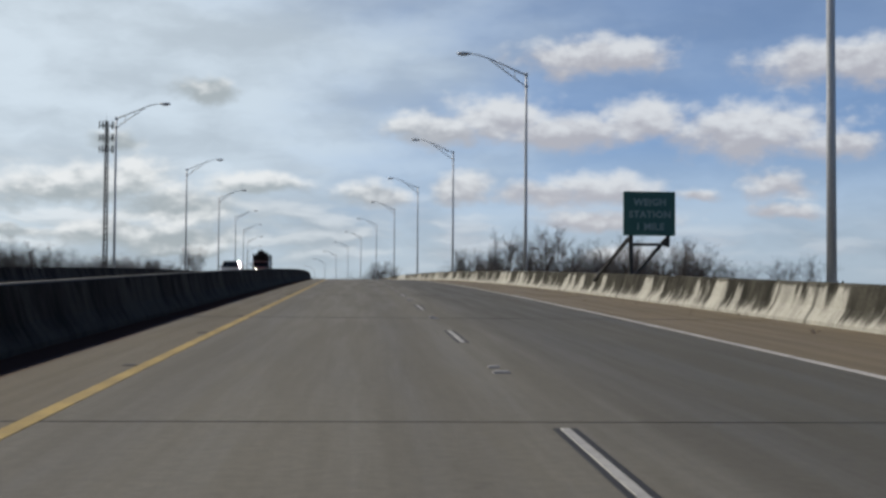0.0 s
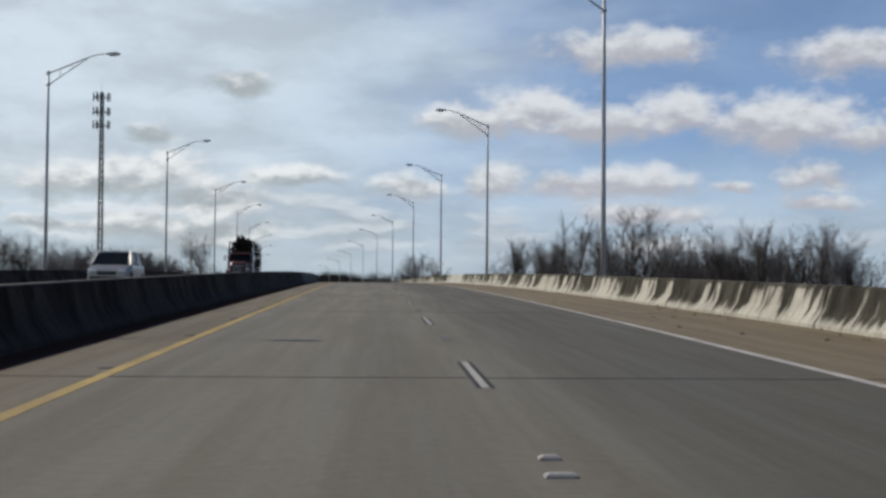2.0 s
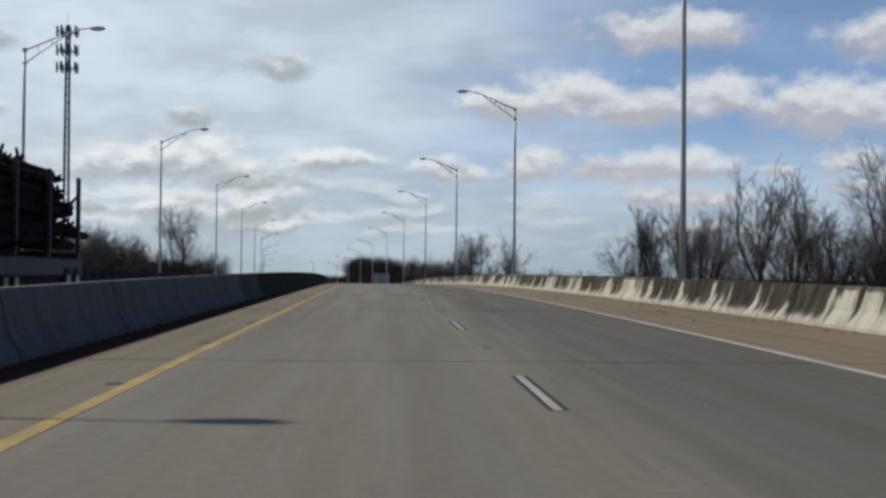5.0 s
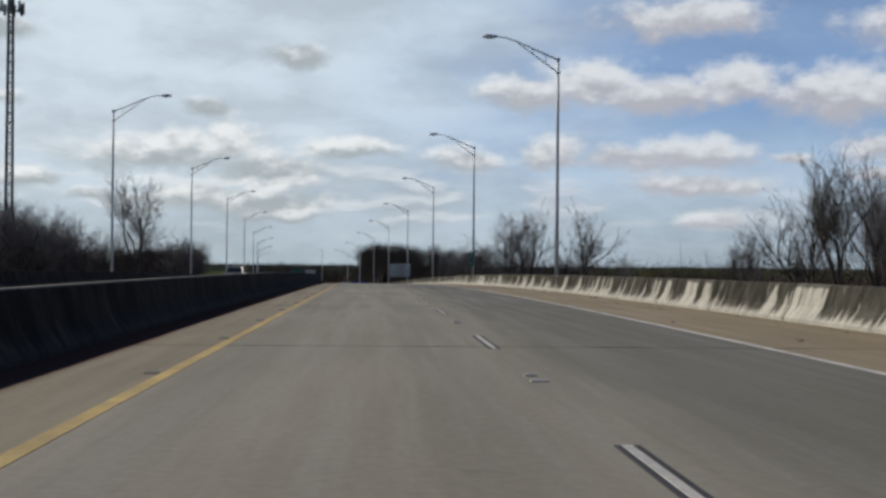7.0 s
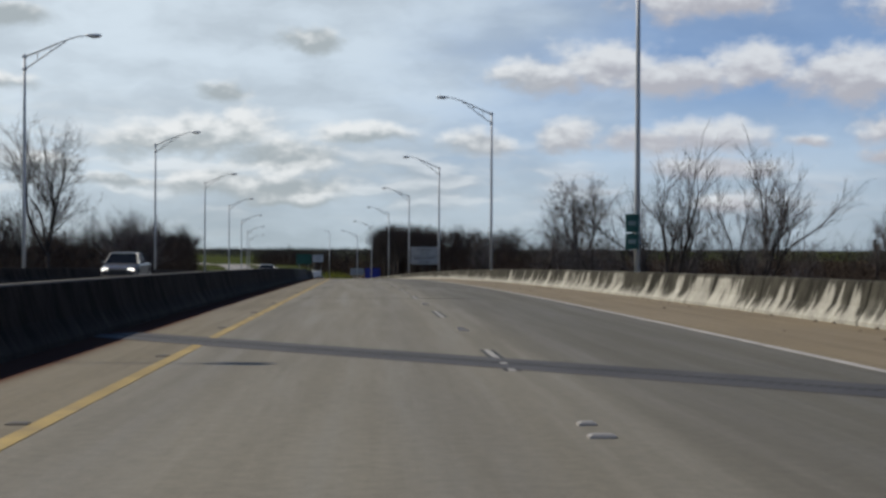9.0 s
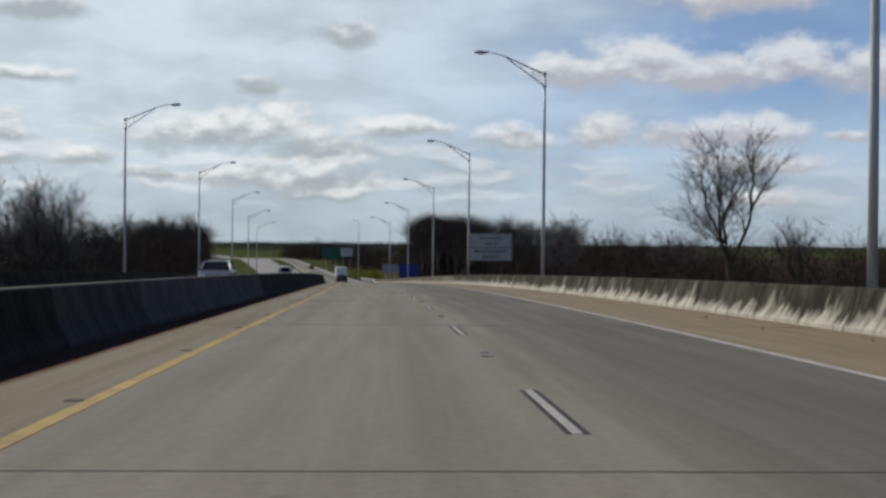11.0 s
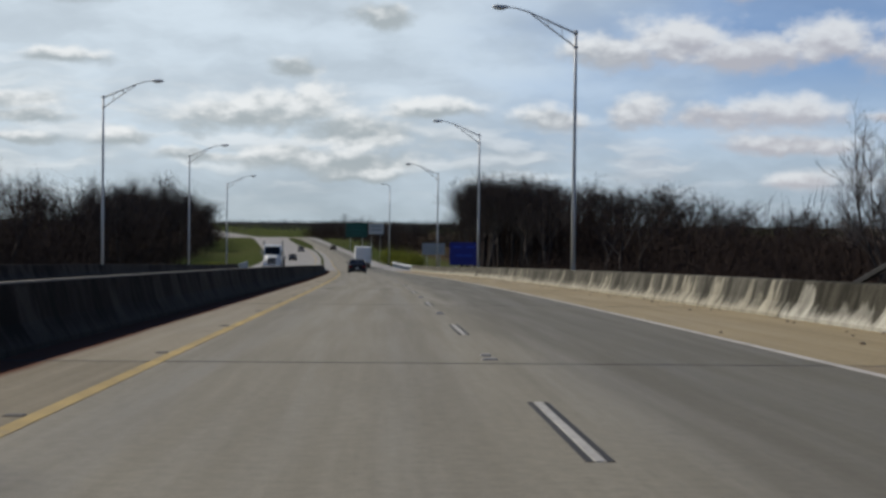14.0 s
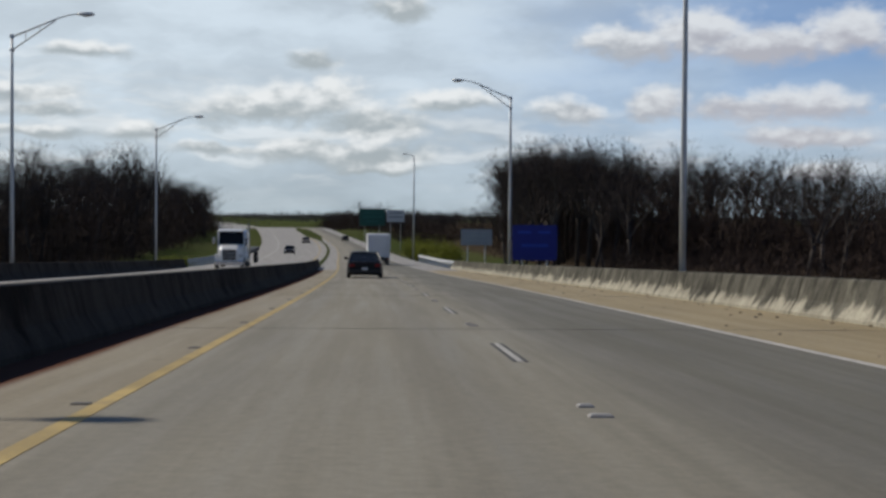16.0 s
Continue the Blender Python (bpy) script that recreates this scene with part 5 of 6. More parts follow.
        tree(s, u, top, shape, s, 1.25, group="trees of the roadside woods")


plant_woods()
join_woods()


def thicket(name, label, spots, seed, mat=BRUSH, stems=170, fat=1.0):
    """Leafless undergrowth: many thin bent stems and twigs in one mesh. spots: s, u, half width, height."""
    rng = np.random.default_rng(seed)
    vs, fs, n = [], [], 0
    for s, u, half, high in spots:
        c = at(s, u)
        base = ground_z(s, u) - 0.2
        m = int(stems * np.interp(s, [560, 900], [1.5, 0.7]))
        thick = fat * float(np.interp(s, [560, 900, 1500], [0.5, 1.0, 1.0]))
        up = rng.beta(1.1, 2.0, m)  # how far up the mass a twig starts
        swell = half * (0.62 - 0.30 * up)
        a = np.stack([c.x + rng.normal(0, 1, m) * swell, c.y + rng.normal(0, 1, m) * swell, base + up * high], 1)
        d = np.stack([rng.normal(0, 0.55, m), rng.normal(0, 0.55, m), rng.normal(0.55, 0.45, m)], 1)
        length = np.minimum(high * rng.uniform(0.10, 0.30, m), 2.6)
        d = d + rng.normal(0, 0.25, (m, 3))
        d /= np.maximum(1.0, np.linalg.norm(d, axis=1))[:, None]
        e = a + d * length[:, None]
        ang = rng.uniform(0, math.pi, m)
        w = np.stack([np.cos(ang), np.sin(ang), rng.normal(0, 0.3, m)], 1) * (thick * (0.014 + 0.030 * rng.random(m)))[:, None]
        vs.append(np.stack([a - w, a + w, e], 1).reshape(-1, 3))
        i = n + np.arange(m)[:, None] * 3
        fs += [tuple(q) for q in (i + np.array([[0, 1, 2]])).tolist()]
        n += m * 3
    g = Geo()
    g.v, g.f = [tuple(v) for v in np.concatenate(vs).tolist()], fs
    tagged(part(name, g, mat), label, "undergrowth", kind="stuff")


def plant_brush():
    rng = random.Random(23)
    right, left, first, low = [], [], [], []
    for i in range(330):
        s = rng.uniform(600, 900)
        front = max(56 - 24 * ease(690, 830, s), float(np.interp(s, [690, 760, 800, 860, 900], [19, 25, 30, 38, 44])))
        off = front + abs(rng.gauss(0, 14))
        top = float(np.interp(s, [560, 640, 700, 750, 820, 900], [1.5, 2.5, 4.0, 6.5, 12, 12])) * rng.uniform(0.4, 1.1)
        right.append((s, off, rng.uniform(3, 6), max(4.0, top - ground_z(s, off))))
    for i in range(420):
        s = rng.uniform(580, 1150)
        off = -(36 - 5 * ease(900, 1100, s) + abs(rng.gauss(0, 14)) + 6 * (s < 690))
        top = float(np.interp(s, [560, 760, 890, 1000, 1150], [5, 7, 10, 8, 3])) * rng.uniform(0.3, 1.1)
        left.append((s, off, rng.uniform(3, 6), max(4.5, top - ground_z(s, off))))
    for i in range(290):
        s, u = rng.uniform(390, 660), rng.uniform(30, 120)
        first.append((s, u, rng.uniform(4, 8), min(rng.uniform(11.0, 14.0), 7.0 - 2.0 * ease(560, 640, s) - ground_z(s, u))))
    for i in range(310):
        s, u = rng.uniform(330, 660), -(33 + abs(rng.gauss(0, 26)))
        first.append((s, u, rng.uniform(4, 8), min(rng.uniform(11.0, 16.0), 10.5 - 2.0 * ease(540, 620, s) - ground_z(s, u))))
    for i in range(60):
        first.append((rng.uniform(310, 400), rng.uniform(50, 110), rng.uniform(4, 8), rng.uniform(9, 13.0)))
    for i in range(250):
        s = rng.uniform(350, 715)
        u = rng.uniform(18, 50)
        low.append((s, u, rng.uniform(2.5, 5), max(2.5, float(road_z(s)) + rng.uniform(0.6, 2.8) - ground_z(s, u))))
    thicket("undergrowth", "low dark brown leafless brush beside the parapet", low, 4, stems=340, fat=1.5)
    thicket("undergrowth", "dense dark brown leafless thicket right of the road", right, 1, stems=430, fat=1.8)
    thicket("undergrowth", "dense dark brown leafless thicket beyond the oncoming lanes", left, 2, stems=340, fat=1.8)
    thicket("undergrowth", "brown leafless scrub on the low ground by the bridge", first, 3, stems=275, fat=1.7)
    near, far = [], []
    for i in range(200):
        s = rng.uniform(930, 1450)
        near.append((s, max(26, 14 + (s - 1100) * 0.1) + abs(rng.gauss(0, 18)), rng.uniform(4, 8), rng.uniform(4, 7)))
    thicket("undergrowth", "brown leafless thicket along the far verge", near, 5, BRUSH, 260, 4.0)
    for i in range(420):
        s = rng.uniform(1500, 3600)
        side = rng.choice((-1, 1))
        far.append((s, side * (60 + abs(rng.gauss(0, 60 + (s - 980) * 0.2))) - 4, rng.uniform(12, 30), rng.uniform(6, 10)))
    for i in range(620):
        far.append((rng.uniform(2600, 4500), rng.uniform(-2400, 1400), rng.uniform(30, 80), rng.uniform(8, 14)))
    for i in range(320):
        far.append((rng.uniform(1600, 2600), rng.uniform(-1300, 700), rng.uniform(20, 50), rng.uniform(5, 9)))
    for i in range(420):
        far.append((rng.uniform(-100, 2400), rng.choice((-1, 1)) * rng.uniform(170, 1200), rng.uniform(15, 40), rng.uniform(8, 14)))
    thicket("far_woods", "distant woods, haze put into their grey-brown colour", far, 6, FAR_WOOD, 110, 22.0)


plant_brush()


def far_ridge():
    """The low wooded rise that closes the view."""
    us = np.linspace(-2900, 2900, 400)
    rows = []
    for d, k in ((0, 0.0), (25, 0.8), (60, 1.0), (140, 0.6)):
        for u in us:
            p = at(4300 + d, float(u))
            crest = 5.0 + 1.5 * noise.noise(Vector((u * 0.006, 0.0, 1.0))) + 1.0 * noise.noise(Vector((u * 0.03, d * 0.05, 4.0))) + 0.7 * noise.noise(Vector((u * 0.11, d * 0.2, 7.0)))
            rows.append((p.x, p.y, ground_z(4300, float(u)) - 1.0 + k * crest))
    n = len(us)
    g = Geo().add(rows, [(i * n + j, i * n + j + 1, (i + 1) * n + j + 1, (i + 1) * n + j) for i in range(3) for j in range(n - 1)])
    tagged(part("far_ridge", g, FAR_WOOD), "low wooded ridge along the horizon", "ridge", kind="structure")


far_ridge()


def leafy_bush(s, u, r, high, seed, label):
    rng = random.Random(seed)
    t = thing("green_bush", label, "bush")
    stems, leaves = Geo(), Geo()
    for i in range(26):
        a, q = rng.uniform(0, 6.28), rng.random() ** 0.5
        tip = Vector((math.cos(a) * r * q, math.sin(a) * r * q, high * rng.uniform(0.5, 1.0) * (1 - 0.4 * q * q)))
        mid = tip * 0.5 + Vector((rng.gauss(0, 0.2), rng.gauss(0, 0.2), 0.2))
        stems.tube([(tip.x * 0.1, tip.y * 0.1, -0.2), mid, tip], [0.035, 0.025, 0.01], 4, False)
        for j in range(130):
            c = mid.lerp(tip, rng.uniform(-0.4, 1.05)) + Vector((rng.gauss(0, r * 0.16), rng.gauss(0, r * 0.16), rng.gauss(0, high * 0.09)))
            x = Vector((rng.gauss(0, 1), rng.gauss(0, 1), rng.gauss(0, 0.6))).normalized() * rng.uniform(0.07, 0.15)
            y = x.cross(Vector((rng.gauss(0, 1), rng.gauss(0, 1), rng.gauss(0, 1)))).normalized() * 0.06
            leaves.add([c - x, c - y * 0.8, c + x, c + y * 0.8], [(0, 1, 2, 3)])
    part("stems", stems, BARK, t)
    part("leaves", leaves, LEAF, t)
    p = at(s, u)
    t.matrix_world = pose(p.x, p.y, ground_z(s, u))


for n, (s, u, r, high) in enumerate(((740, 13.0, 2.0, 3.6), (746, 13.6, 2.2, 4.0), (753, 13.0, 2.3, 4.3), (761, 13.4, 2.3, 4.5), (770, 12.8, 2.2, 4.4), (780, 13.2, 2.4, 4.6), (792, 12.8, 2.3, 4.4), (806, 12.9, 2.4, 4.4))):
    leafy_bush(s, u, r, high, n, "spring-green leafy bush behind the guard rail")
for n, (s, u, r, high) in enumerate(((712, -21.5, 2.4, 2.0), (728, -23.5, 2.6, 2.3), (752, -24.0, 2.6, 2.2))):
    leafy_bush(s, u, r, high, 40 + n, "dull green bush on the oncoming verge")


def dead_snag():
    """A broken trunk that leans out of the brush."""
    base = ground_z(510.0, 75.4)
    p = at(510.0, 75.4)
    high = 7.3 - base
    g = Geo().tube([(0, 0, -0.3), (-0.15, 0, high * 0.4), (-0.35, 0, high * 0.8), (-0.6, 0.1, high)], [0.36, 0.32, 0.27, 0.24], 8)
    g.tube([(-0.35, 0, high * 0.8), (0.0, 0.1, high * 0.9)], [0.08, 0.05], 5)
    o = part("dead_snag", g, BARK)
    o.matrix_world = pose(p.x, p.y, base)
    tagged(o, "dark broken tree trunk leaning out of the brush", "tree trunk")


dead_snag()


# ---------- vehicles: local y forward, x right, wheels on z = 0 ----------
def wheels(t, spots, radius, width, rim=RIM):
    tyre = Geo().wheel((0, 0, 0), radius, width).mesh("tyre", TYRE, False)
    hub = Geo().wheel((0, 0, 0), radius * 0.62, width * 1.02, 14).mesh("rim", rim)
    for x, y in spots:
        w = new("wheel")
        w.parent, w.matrix_basis = t, pose(x, y, radius)
        for me in (tyre, hub):
            o = new(me.name, me)
            o.parent = w


def ring(y, w, z0, z1, shoulder=0.06):
    """A rounded cross-section of a body at y."""
    return [(-w * 0.94, y, z0), (-w, y, z0 + 0.10), (-w, y, z1 - shoulder * 1.6), (-w * 0.93, y, z1 - 0.01), (-w * 0.6, y, z1 + 0.015), (w * 0.6, y, z1 + 0.015), (w * 0.93, y, z1 - 0.01), (w, y, z1 - shoulder * 1.6), (w, y, z0 + 0.10), (w * 0.94, y, z0)]


def make_car(label, m, colour, length=4.7, width=1.82, belt=0.95, roof=1.46, nose=1.25, tail=0.75, cabin_back=0.25, category="car", bed=0.0, group="", clearance=0.22, lamps=LAMP_CLEAR):
    t = thing("car" if not bed else "pickup_truck", label, category, group)
    h, w = length / 2, width / 2
    hood = belt - 0.06
    body = [ring(-h, w * 0.86, clearance + 0.14, belt - 0.16), ring(-h + 0.12, w * 0.95, clearance, belt - 0.03), ring(-h + tail, w, clearance - 0.02, belt), ring(0, w, clearance - 0.02, belt), ring(h - nose, w, clearance - 0.02, belt - 0.01),
            ring(h - 0.55, w * 0.97, clearance - 0.01, hood - 0.06), ring(h - 0.14, w * 0.90, clearance + 0.02, hood - 0.16), ring(h, w * 0.80, clearance + 0.10, hood - 0.26)]
    part("body", Geo().loft([r[::-1] for r in body]), colour, t, smooth=False)
    y0, y1, y2, y3 = -h + tail * (0.35 if not bed else 1) + bed, -h + tail + cabin_back + bed, h - nose - 0.75, h - nose + 0.05
    top = w * 0.74
    lo = belt - 0.02
    v = [(-w * 0.92, y0, lo), (w * 0.92, y0, lo), (w * 0.92, y3, lo), (-w * 0.92, y3, lo), (-top, y1, roof - 0.04), (top, y1, roof - 0.04), (top, y2, roof - 0.04), (-top, y2, roof - 0.04)]
    for name, f in (("rear_window", (0, 1, 5, 4)), ("side_window", (1, 2, 6, 5)), ("windscreen", (2, 3, 7, 6)), ("side_window", (3, 0, 4, 7)), ("roof_lining", (4, 5, 6, 7))):
        part(name, Geo().add([v[i] for i in f], [(0, 1, 2, 3)]), GLASS, t)
    part("roof", Geo().loft([[(-top - 0.02, y, z - 0.05), (-top - 0.02, y, z - 0.015), (-top * 0.7, y, z + 0.02), (top * 0.7, y, z + 0.02), (top + 0.02, y, z - 0.015), (top + 0.02, y, z - 0.05)][::-1]
                             for y, z in ((y1 - 0.06, roof - 0.03), (y1 + 0.25, roof), (y2 - 0.2, roof), (y2 + 0.05, roof - 0.03))]), colour, t)
    for sx in (-1, 1):
        for a, b in (((sx * w * 0.925, y0, lo), (sx * (top + 0.005), y1, roof - 0.03)), ((sx * w * 0.925, y3, lo), (sx * (top + 0.005), y2, roof - 0.03)), ((sx * w * 0.93, (y0 + y3) / 2 - 0.1, lo), (sx * (top + 0.01), (y1 + y2) / 2, roof - 0.03))):
            part("pillar", Geo().tube([a, b], [0.045, 0.04], 5), colour, t)
        part("mirror", Geo().box((sx * (w + 0.08), y3 - 0.35, belt + 0.08), (0.2, 0.12, 0.15), 0.04), colour, t)
        part("headlamp", Geo().box((sx * w * 0.68, h - 0.10, hood - 0.25), (0.36, 0.16, 0.15), 0.05), lamps, t)
        part("tail_lamp", Geo().box((sx * w * 0.74, -h + 0.04, belt - 0.22), (0.32, 0.12, 0.17), 0.04), LAMP_RED, t)
    part("grille", Geo().box((0, h - 0.03, hood - 0.33), (w * 0.9, 0.10, 0.17), 0.03), TRIM, t)
    part("front_bumper", Geo().box((0, h - 0.06, clearance + 0.19), (w * 1.62, 0.16, 0.16), 0.05), TRIM, t)
    part("rear_bumper", Geo().box((0, -h + 0.03, clearance + 0.22), (w * 1.78, 0.16, 0.22), 0.06), TRIM if not bed else CHROME, t)
    part("number_plate", Geo().box((0, -h - 0.03, belt - 0.42), (0.32, 0.03, 0.16), 0.01), SIGN_WHITE, t)
    r = 0.33 if not bed else 0.39
    for y in (h - 0.92, -h + 0.95):
        for sx in (-1, 1):
            part("wheel_arch", Geo().wheel((sx * (w - 0.06), y, r + 0.02), r * 1.16, 0.14), TRIM, t)
    wheels(t, [(sx * (w - 0.08), y) for sx in (-1, 1) for y in (h - 0.92, -h + 0.95)], r, 0.22)
    t.matrix_world = m
    return t


def make_tractor(t, colour, roof=3.0, sleeper=True):
    """The cab of a lorry, its front at y = 0."""
    part("bonnet", Geo().loft([[(-x, y, 0.75), (-x, y, z - 0.15), (-x * 0.8, y, z), (x * 0.8, y, z), (x, y, z - 0.15), (x, y, 0.75)][::-1] for y, x, z in ((-2.0, 0.95, 2.0), (-1.0, 0.86, 1.92), (-0.25, 0.78, 1.8), (0.0, 0.70, 1.62))]), colour, t)
    part("cab", Geo().loft([[(-x, y, 0.8), (-x, y, z - 0.2), (-x * 0.85, y, z), (x * 0.85, y, z), (x, y, z - 0.2), (x, y, 0.8)][::-1] for y, x, z in ((-4.6 if sleeper else -3.6, 1.15, roof), (-3.0, 1.18, roof), (-2.35, 1.1, roof - 0.12), (-1.95, 1.08, 2.02))]), colour, t)
    part("windscreen", Geo().add([(-1.0, -1.97, 2.04), (1.0, -1.97, 2.04), (0.96, -2.30, roof - 0.26), (-0.96, -2.30, roof - 0.26)], [(0, 1, 2, 3)]).add([(-1.0, -1.93, 2.02), (1.0, -1.93, 2.02), (0.96, -2.27, roof - 0.24), (-0.96, -2.27, roof - 0.24)], [(3, 2, 1, 0)]), GLASS, t)
    part("sun_visor", Geo().box((0, -2.18, roof - 0.16), (2.1, 0.32, 0.10), 0.03), colour, t)
    part("grille", Geo().box((0, 0.0, 1.22), (1.05, 0.08, 0.85), 0.06), DARK_STEEL, t)
    for i in range(7):
        part("grille_bar", Geo().box((0, 0.045, 0.9 + i * 0.105), (0.92, 0.02, 0.022), 0.008), STEEL, t)
    part("front_bumper", Geo().box((0, -0.02, 0.55), (2.4, 0.3, 0.36), 0.06), CHROME, t)
    for sx in (-1, 1):
        part("side_window", Geo().box((sx * 1.15, -2.75, 2.2), (0.05, 0.75, 0.6), 0.05), GLASS, t)
        part("headlamp", Geo().box((sx * 0.92, -0.1, 1.15), (0.34, 0.2, 0.22), 0.06), LAMP_CLEAR, t)
        part("mudguard", Geo().loft([[(sx * 0.8 - 0.32, -0.75 + 0.72 * math.cos(a), 0.55 + 0.72 * math.sin(a)), (sx * 0.8 + 0.36, -0.75 + 0.72 * math.cos(a), 0.55 + 0.72 * math.sin(a)), (sx * 0.8 + 0.36, -0.75 + 0.6 * math.cos(a), 0.55 + 0.6 * math.sin(a)), (sx * 0.8 - 0.32, -0.75 + 0.6 * math.cos(a), 0.55 + 0.6 * math.sin(a))] for a in np.linspace(0.1, 3.04, 9)]), colour, t)
        part("mirror", Geo().box((sx * 1.42, -2.0, 2.3), (0.2, 0.1, 0.55), 0.03), CHROME, t)
        part("mirror_bracket", Geo().tube([(sx * 1.1, -2.1, 2.5), (sx * 1.42, -2.0, 2.45)], [0.025, 0.025], 5), CHROME, t)
        part("exhaust_pipe", Geo().tube([(sx * 1.22, -3.75 if not sleeper else -4.75, 0.9), (sx * 1.22, -3.75 if not sleeper else -4.75, roof + 0.45)], [0.10, 0.085], 9), CHROME, t)
        part("fuel_tank", Geo().tube([(sx * 0.98, -2.4, 0.72), (sx * 0.98, -4.0, 0.72)], [0.32, 0.32], 12), CHROME, t)
    for i in range(5):
        part("roof_lamp", Geo().box((-0.8 + 0.4 * i, -2.55, roof + 0.03), (0.12, 0.1, 0.06), 0.02), BEIGE_PAINT, t)
    part("chassis", Geo().box((0, -4.2, 0.78), (0.9, 7.4, 0.28), 0.03), TRIM, t)
    wheels(t, [(sx * 1.02, y) for sx in (-1, 1) for y in (-0.75, -5.6, -6.9)], 0.52, 0.3)


def log_truck():
    t = thing("log_truck", "maroon lorry with a tall load of dark rough logs", "truck")
    make_tractor(t, RED_PAINT, 2.85, False)
    part("trailer_beam", Geo().box((0, -11.0, 1.02), (2.2, 13.5, 0.62), 0.06), DARK_STEEL, t)
    wheels(t, [(sx * 1.02, y) for sx in (-1, 1) for y in (-15.4, -16.7)], 0.52, 0.3)
    for y in (-5.4, -8.6, -12.4, -16.4):
        part("bolster", Geo().box((0, y, 1.42), (2.5, 0.22, 0.2), 0.03), DARK_STEEL, t)
        for sx in (-1, 1):
            part("stake", Geo().box((sx * 1.22, y, 2.75), (0.13, 0.16, 2.6), 0.02), DARK_STEEL, t)
    rng = random.Random(8)
    load = thing("log_load", "stack of dark rough logs with branch stubs", "logs")
    rows = [(7, 1.70), (7, 2.04), (6, 2.38), (7, 2.72), (6, 3.06), (6, 3.42), (5, 3.80), (3, 4.15)]
    for count, z in rows:
        for i in range(count):
            x = (i - (count - 1) / 2) * 0.34 + rng.uniform(-0.04, 0.04)
            r0 = rng.uniform(0.15, 0.21)
            y0, y1 = -4.5 + rng.uniform(-0.7, 0.8), -17.2 + rng.uniform(-0.8, 1.8)
            g = Geo()
            zz = z + rng.uniform(-0.04, 0.05)
            mid = (x + rng.gauss(0, 0.05), (y0 + y1) / 2, zz + rng.gauss(0, 0.05))
            g.tube([(x, y0, zz), mid, (x + rng.gauss(0, 0.06), y1, zz + rng.gauss(0, 0.06))], [r0, r0 * 0.9, r0 * 0.72], 8)
            for j in range(12):
                yy = rng.uniform(y1, y0)
                a = rng.uniform(0, 6.28)
                stub = rng.uniform(0.10, 0.38)
                g.tube([(x, yy, zz), (x + math.cos(a) * (r0 + stub), yy + rng.uniform(-0.2, 0.2), zz + abs(math.sin(a)) * (r0 + stub))], [0.075, 0.045], 5)
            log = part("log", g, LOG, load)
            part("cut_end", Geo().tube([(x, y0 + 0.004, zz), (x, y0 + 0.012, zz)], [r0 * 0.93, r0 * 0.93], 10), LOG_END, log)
    m = stand(224.5, -11.5, 0.0, 180, pitch=False)
    t.matrix_world = m
    load.matrix_world = m


log_truck()


def white_semi():
    t = thing("flatbed_lorry", "white long-nosed lorry drawing a dark flatbed trailer", "truck")
    make_tractor(t, WHITE_PAINT, 3.25, True)
    part("flatbed", Geo().box((0, -12.0, 1.35), (2.5, 13.0, 0.22), 0.04), DARK_STEEL, t)
    part("side_rail", Geo().box((1.2, -12.0, 1.2), (0.08, 12.6, 0.2), 0.02), DARK_STEEL, t)
    part("side_rail", Geo().box((-1.2, -12.0, 1.2), (0.08, 12.6, 0.2), 0.02), DARK_STEEL, t)
    part("headboard", Geo().box((0, -5.6, 2.0), (2.4, 0.1, 1.2), 0.03), DARK_STEEL, t)
    wheels(t, [(sx * 1.02, y) for sx in (-1, 1) for y in (-16.0, -17.3)], 0.52, 0.3)
    t.matrix_world = stand(669.0, -10.9, 0.0, 180)


white_semi()


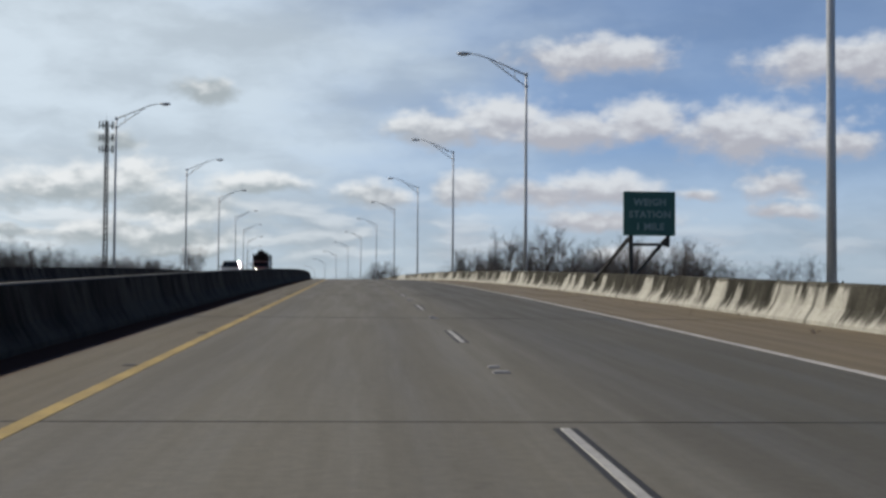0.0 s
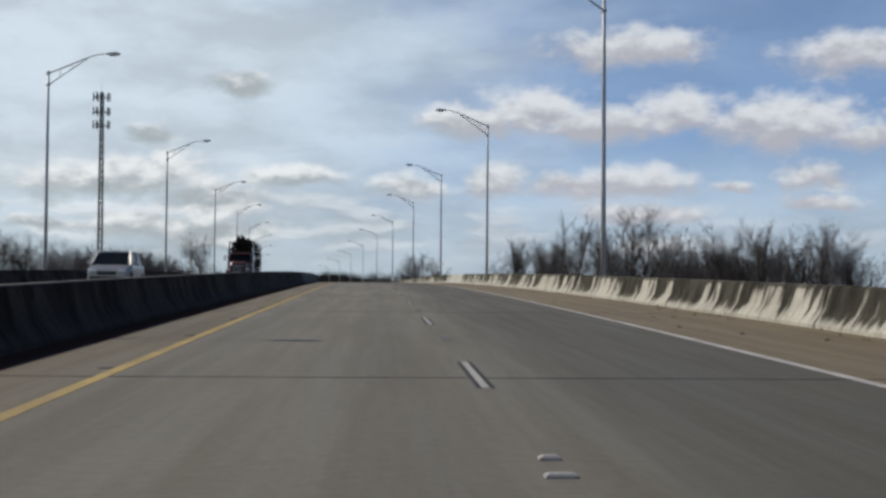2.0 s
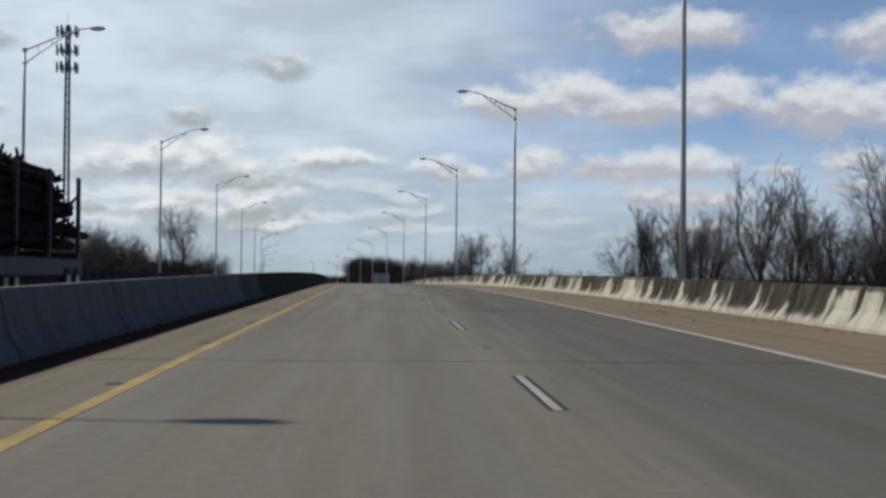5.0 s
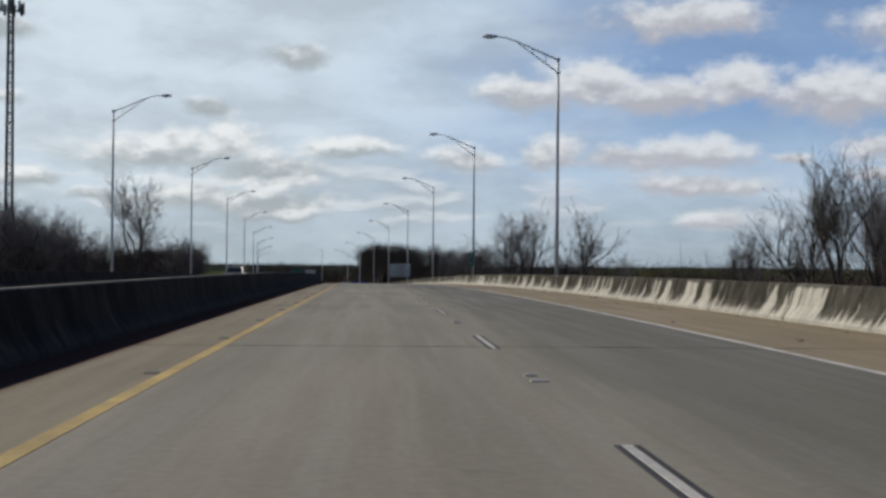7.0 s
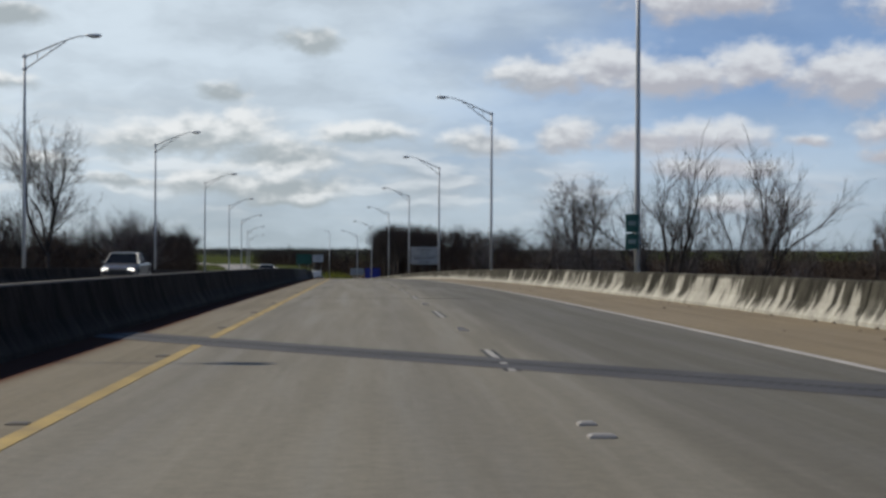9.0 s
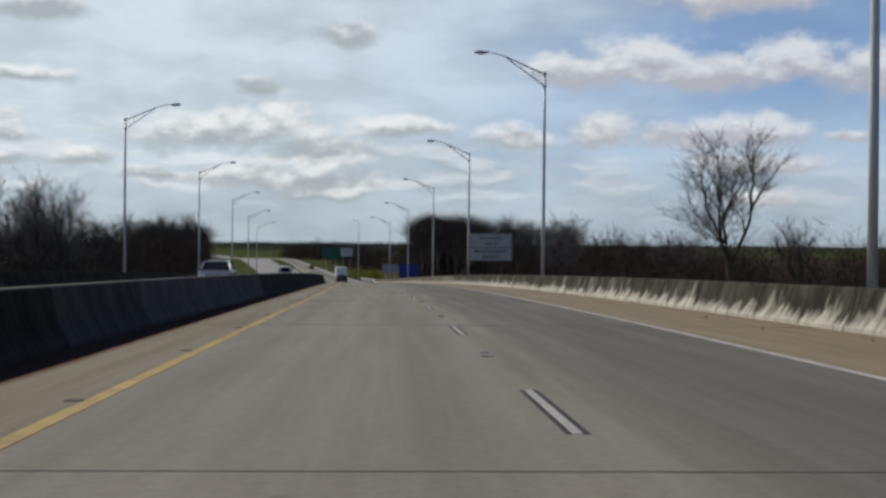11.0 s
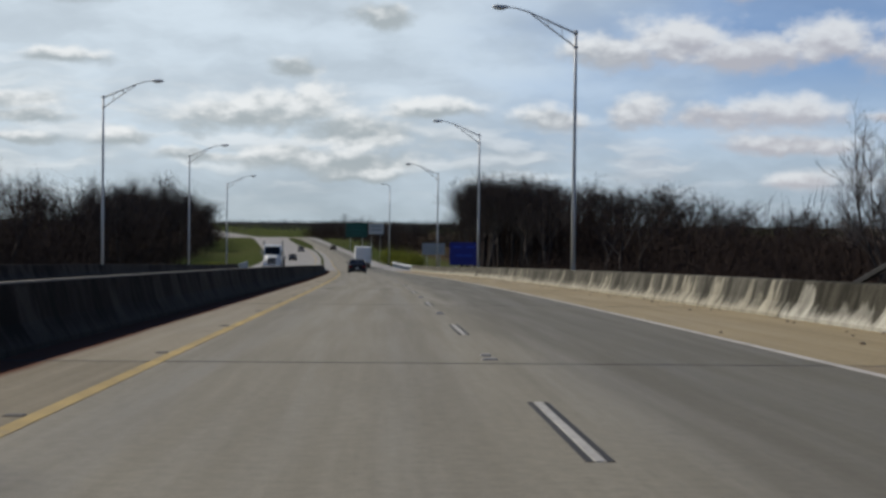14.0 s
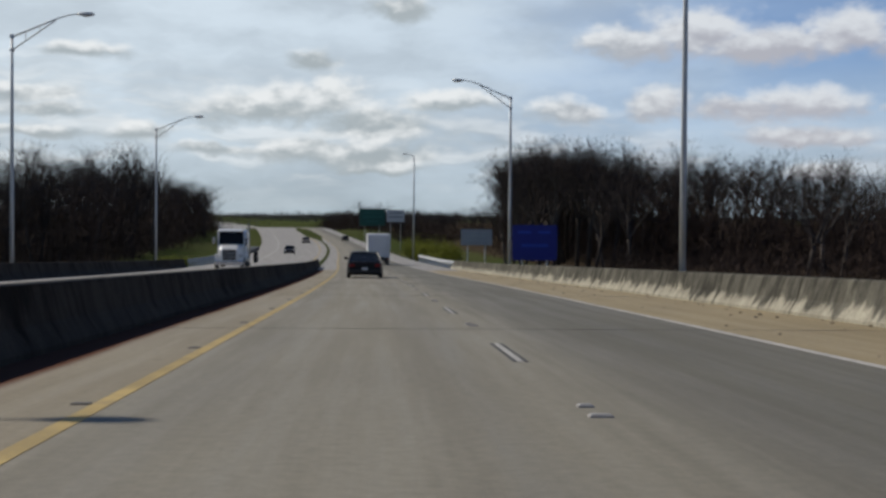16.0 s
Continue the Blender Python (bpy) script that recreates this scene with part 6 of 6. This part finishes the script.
def box_truck():
    t = thing("box_truck", "white box lorry seen from behind", "truck")
    part("box", Geo().box((0, 3.1, 2.1), (2.45, 6.2, 2.55), 0.05), BOX_PANEL, t)
    for i in range(6):
        part("door_slat", Geo().box((0, -0.012, 1.14 + i * 0.38), (2.16, 0.03, 0.34), 0.012), BOX_PANEL, t)
    for sx in (-1, 1):
        part("corner_post", Geo().box((sx * 1.16, -0.015, 2.1), (0.12, 0.05, 2.5), 0.015), SIGN_WHITE, t)
        part("tail_lamp", Geo().box((sx * 1.0, -0.04, 0.72), (0.28, 0.06, 0.14), 0.02), LAMP_RED, t)
        part("mud_flap", Geo().box((sx * 0.85, 0.55, 0.42), (0.6, 0.02, 0.6), 0.008), TRIM, t)
    part("rear_bumper", Geo().box((0, -0.05, 0.55), (2.3, 0.14, 0.16), 0.03), DARK_STEEL, t)
    part("chassis", Geo().box((0, 3.6, 0.7), (0.9, 7.2, 0.24), 0.03), TRIM, t)
    part("cab", Geo().loft([[(-x, y, 0.6), (-x, y, z - 0.2), (-x * 0.85, y, z), (x * 0.85, y, z), (x, y, z - 0.2), (x, y, 0.6)][::-1] for y, x, z in ((6.3, 1.05, 2.35), (7.3, 1.05, 2.3), (7.9, 1.0, 1.6), (8.7, 0.95, 1.4))]), WHITE_PAINT, t)
    wheels(t, [(sx * 0.98, y) for sx in (-1, 1) for y in (1.6, 7.9)], 0.45, 0.28)
    t.matrix_world = stand(708.0, 2.2)


box_truck()
make_car("black saloon car with dark windows on the deck", stand(636.5, -0.45), BLACK_PAINT, 4.8, 1.9, 0.98, 1.46, 1.2, 0.85, 0.45)
make_car("dull grey pickup truck with lit headlamps in the oncoming lane", stand(402.0, -12.91, 0, 180), GREY_PAINT, 5.6, 1.92, 1.04, 1.62, 1.35, 0.5, 0.1, "pickup truck", 1.5, clearance=0.34, lamps=LAMP_LIT)
make_car("dark grey saloon car in the oncoming lane", stand(471.5, -8.89, 0, 180), GREY_PAINT, 4.8, 1.84, 0.94, 1.45)
make_car("silver sport utility car in the oncoming lane", stand(157.0, -11.4, 0, 180), SILVER_PAINT, 4.7, 1.9, 1.02, 1.66, 1.1, 0.35, 0.15)
make_car("dark saloon car far down the oncoming lanes", stand(800.0, -10.4 + fork(800, -9), 0, 180), BLACK_PAINT)
make_car("beige car far down the oncoming lanes", stand(905.0, -7.4 + fork(905, -9), 0, 180), BEIGE_PAINT, 4.8, 1.9, 1.0, 1.6)
make_car("dark car far ahead in the outer lane", stand(930.0, 2.8 + fork(930, 0)), BLACK_PAINT)
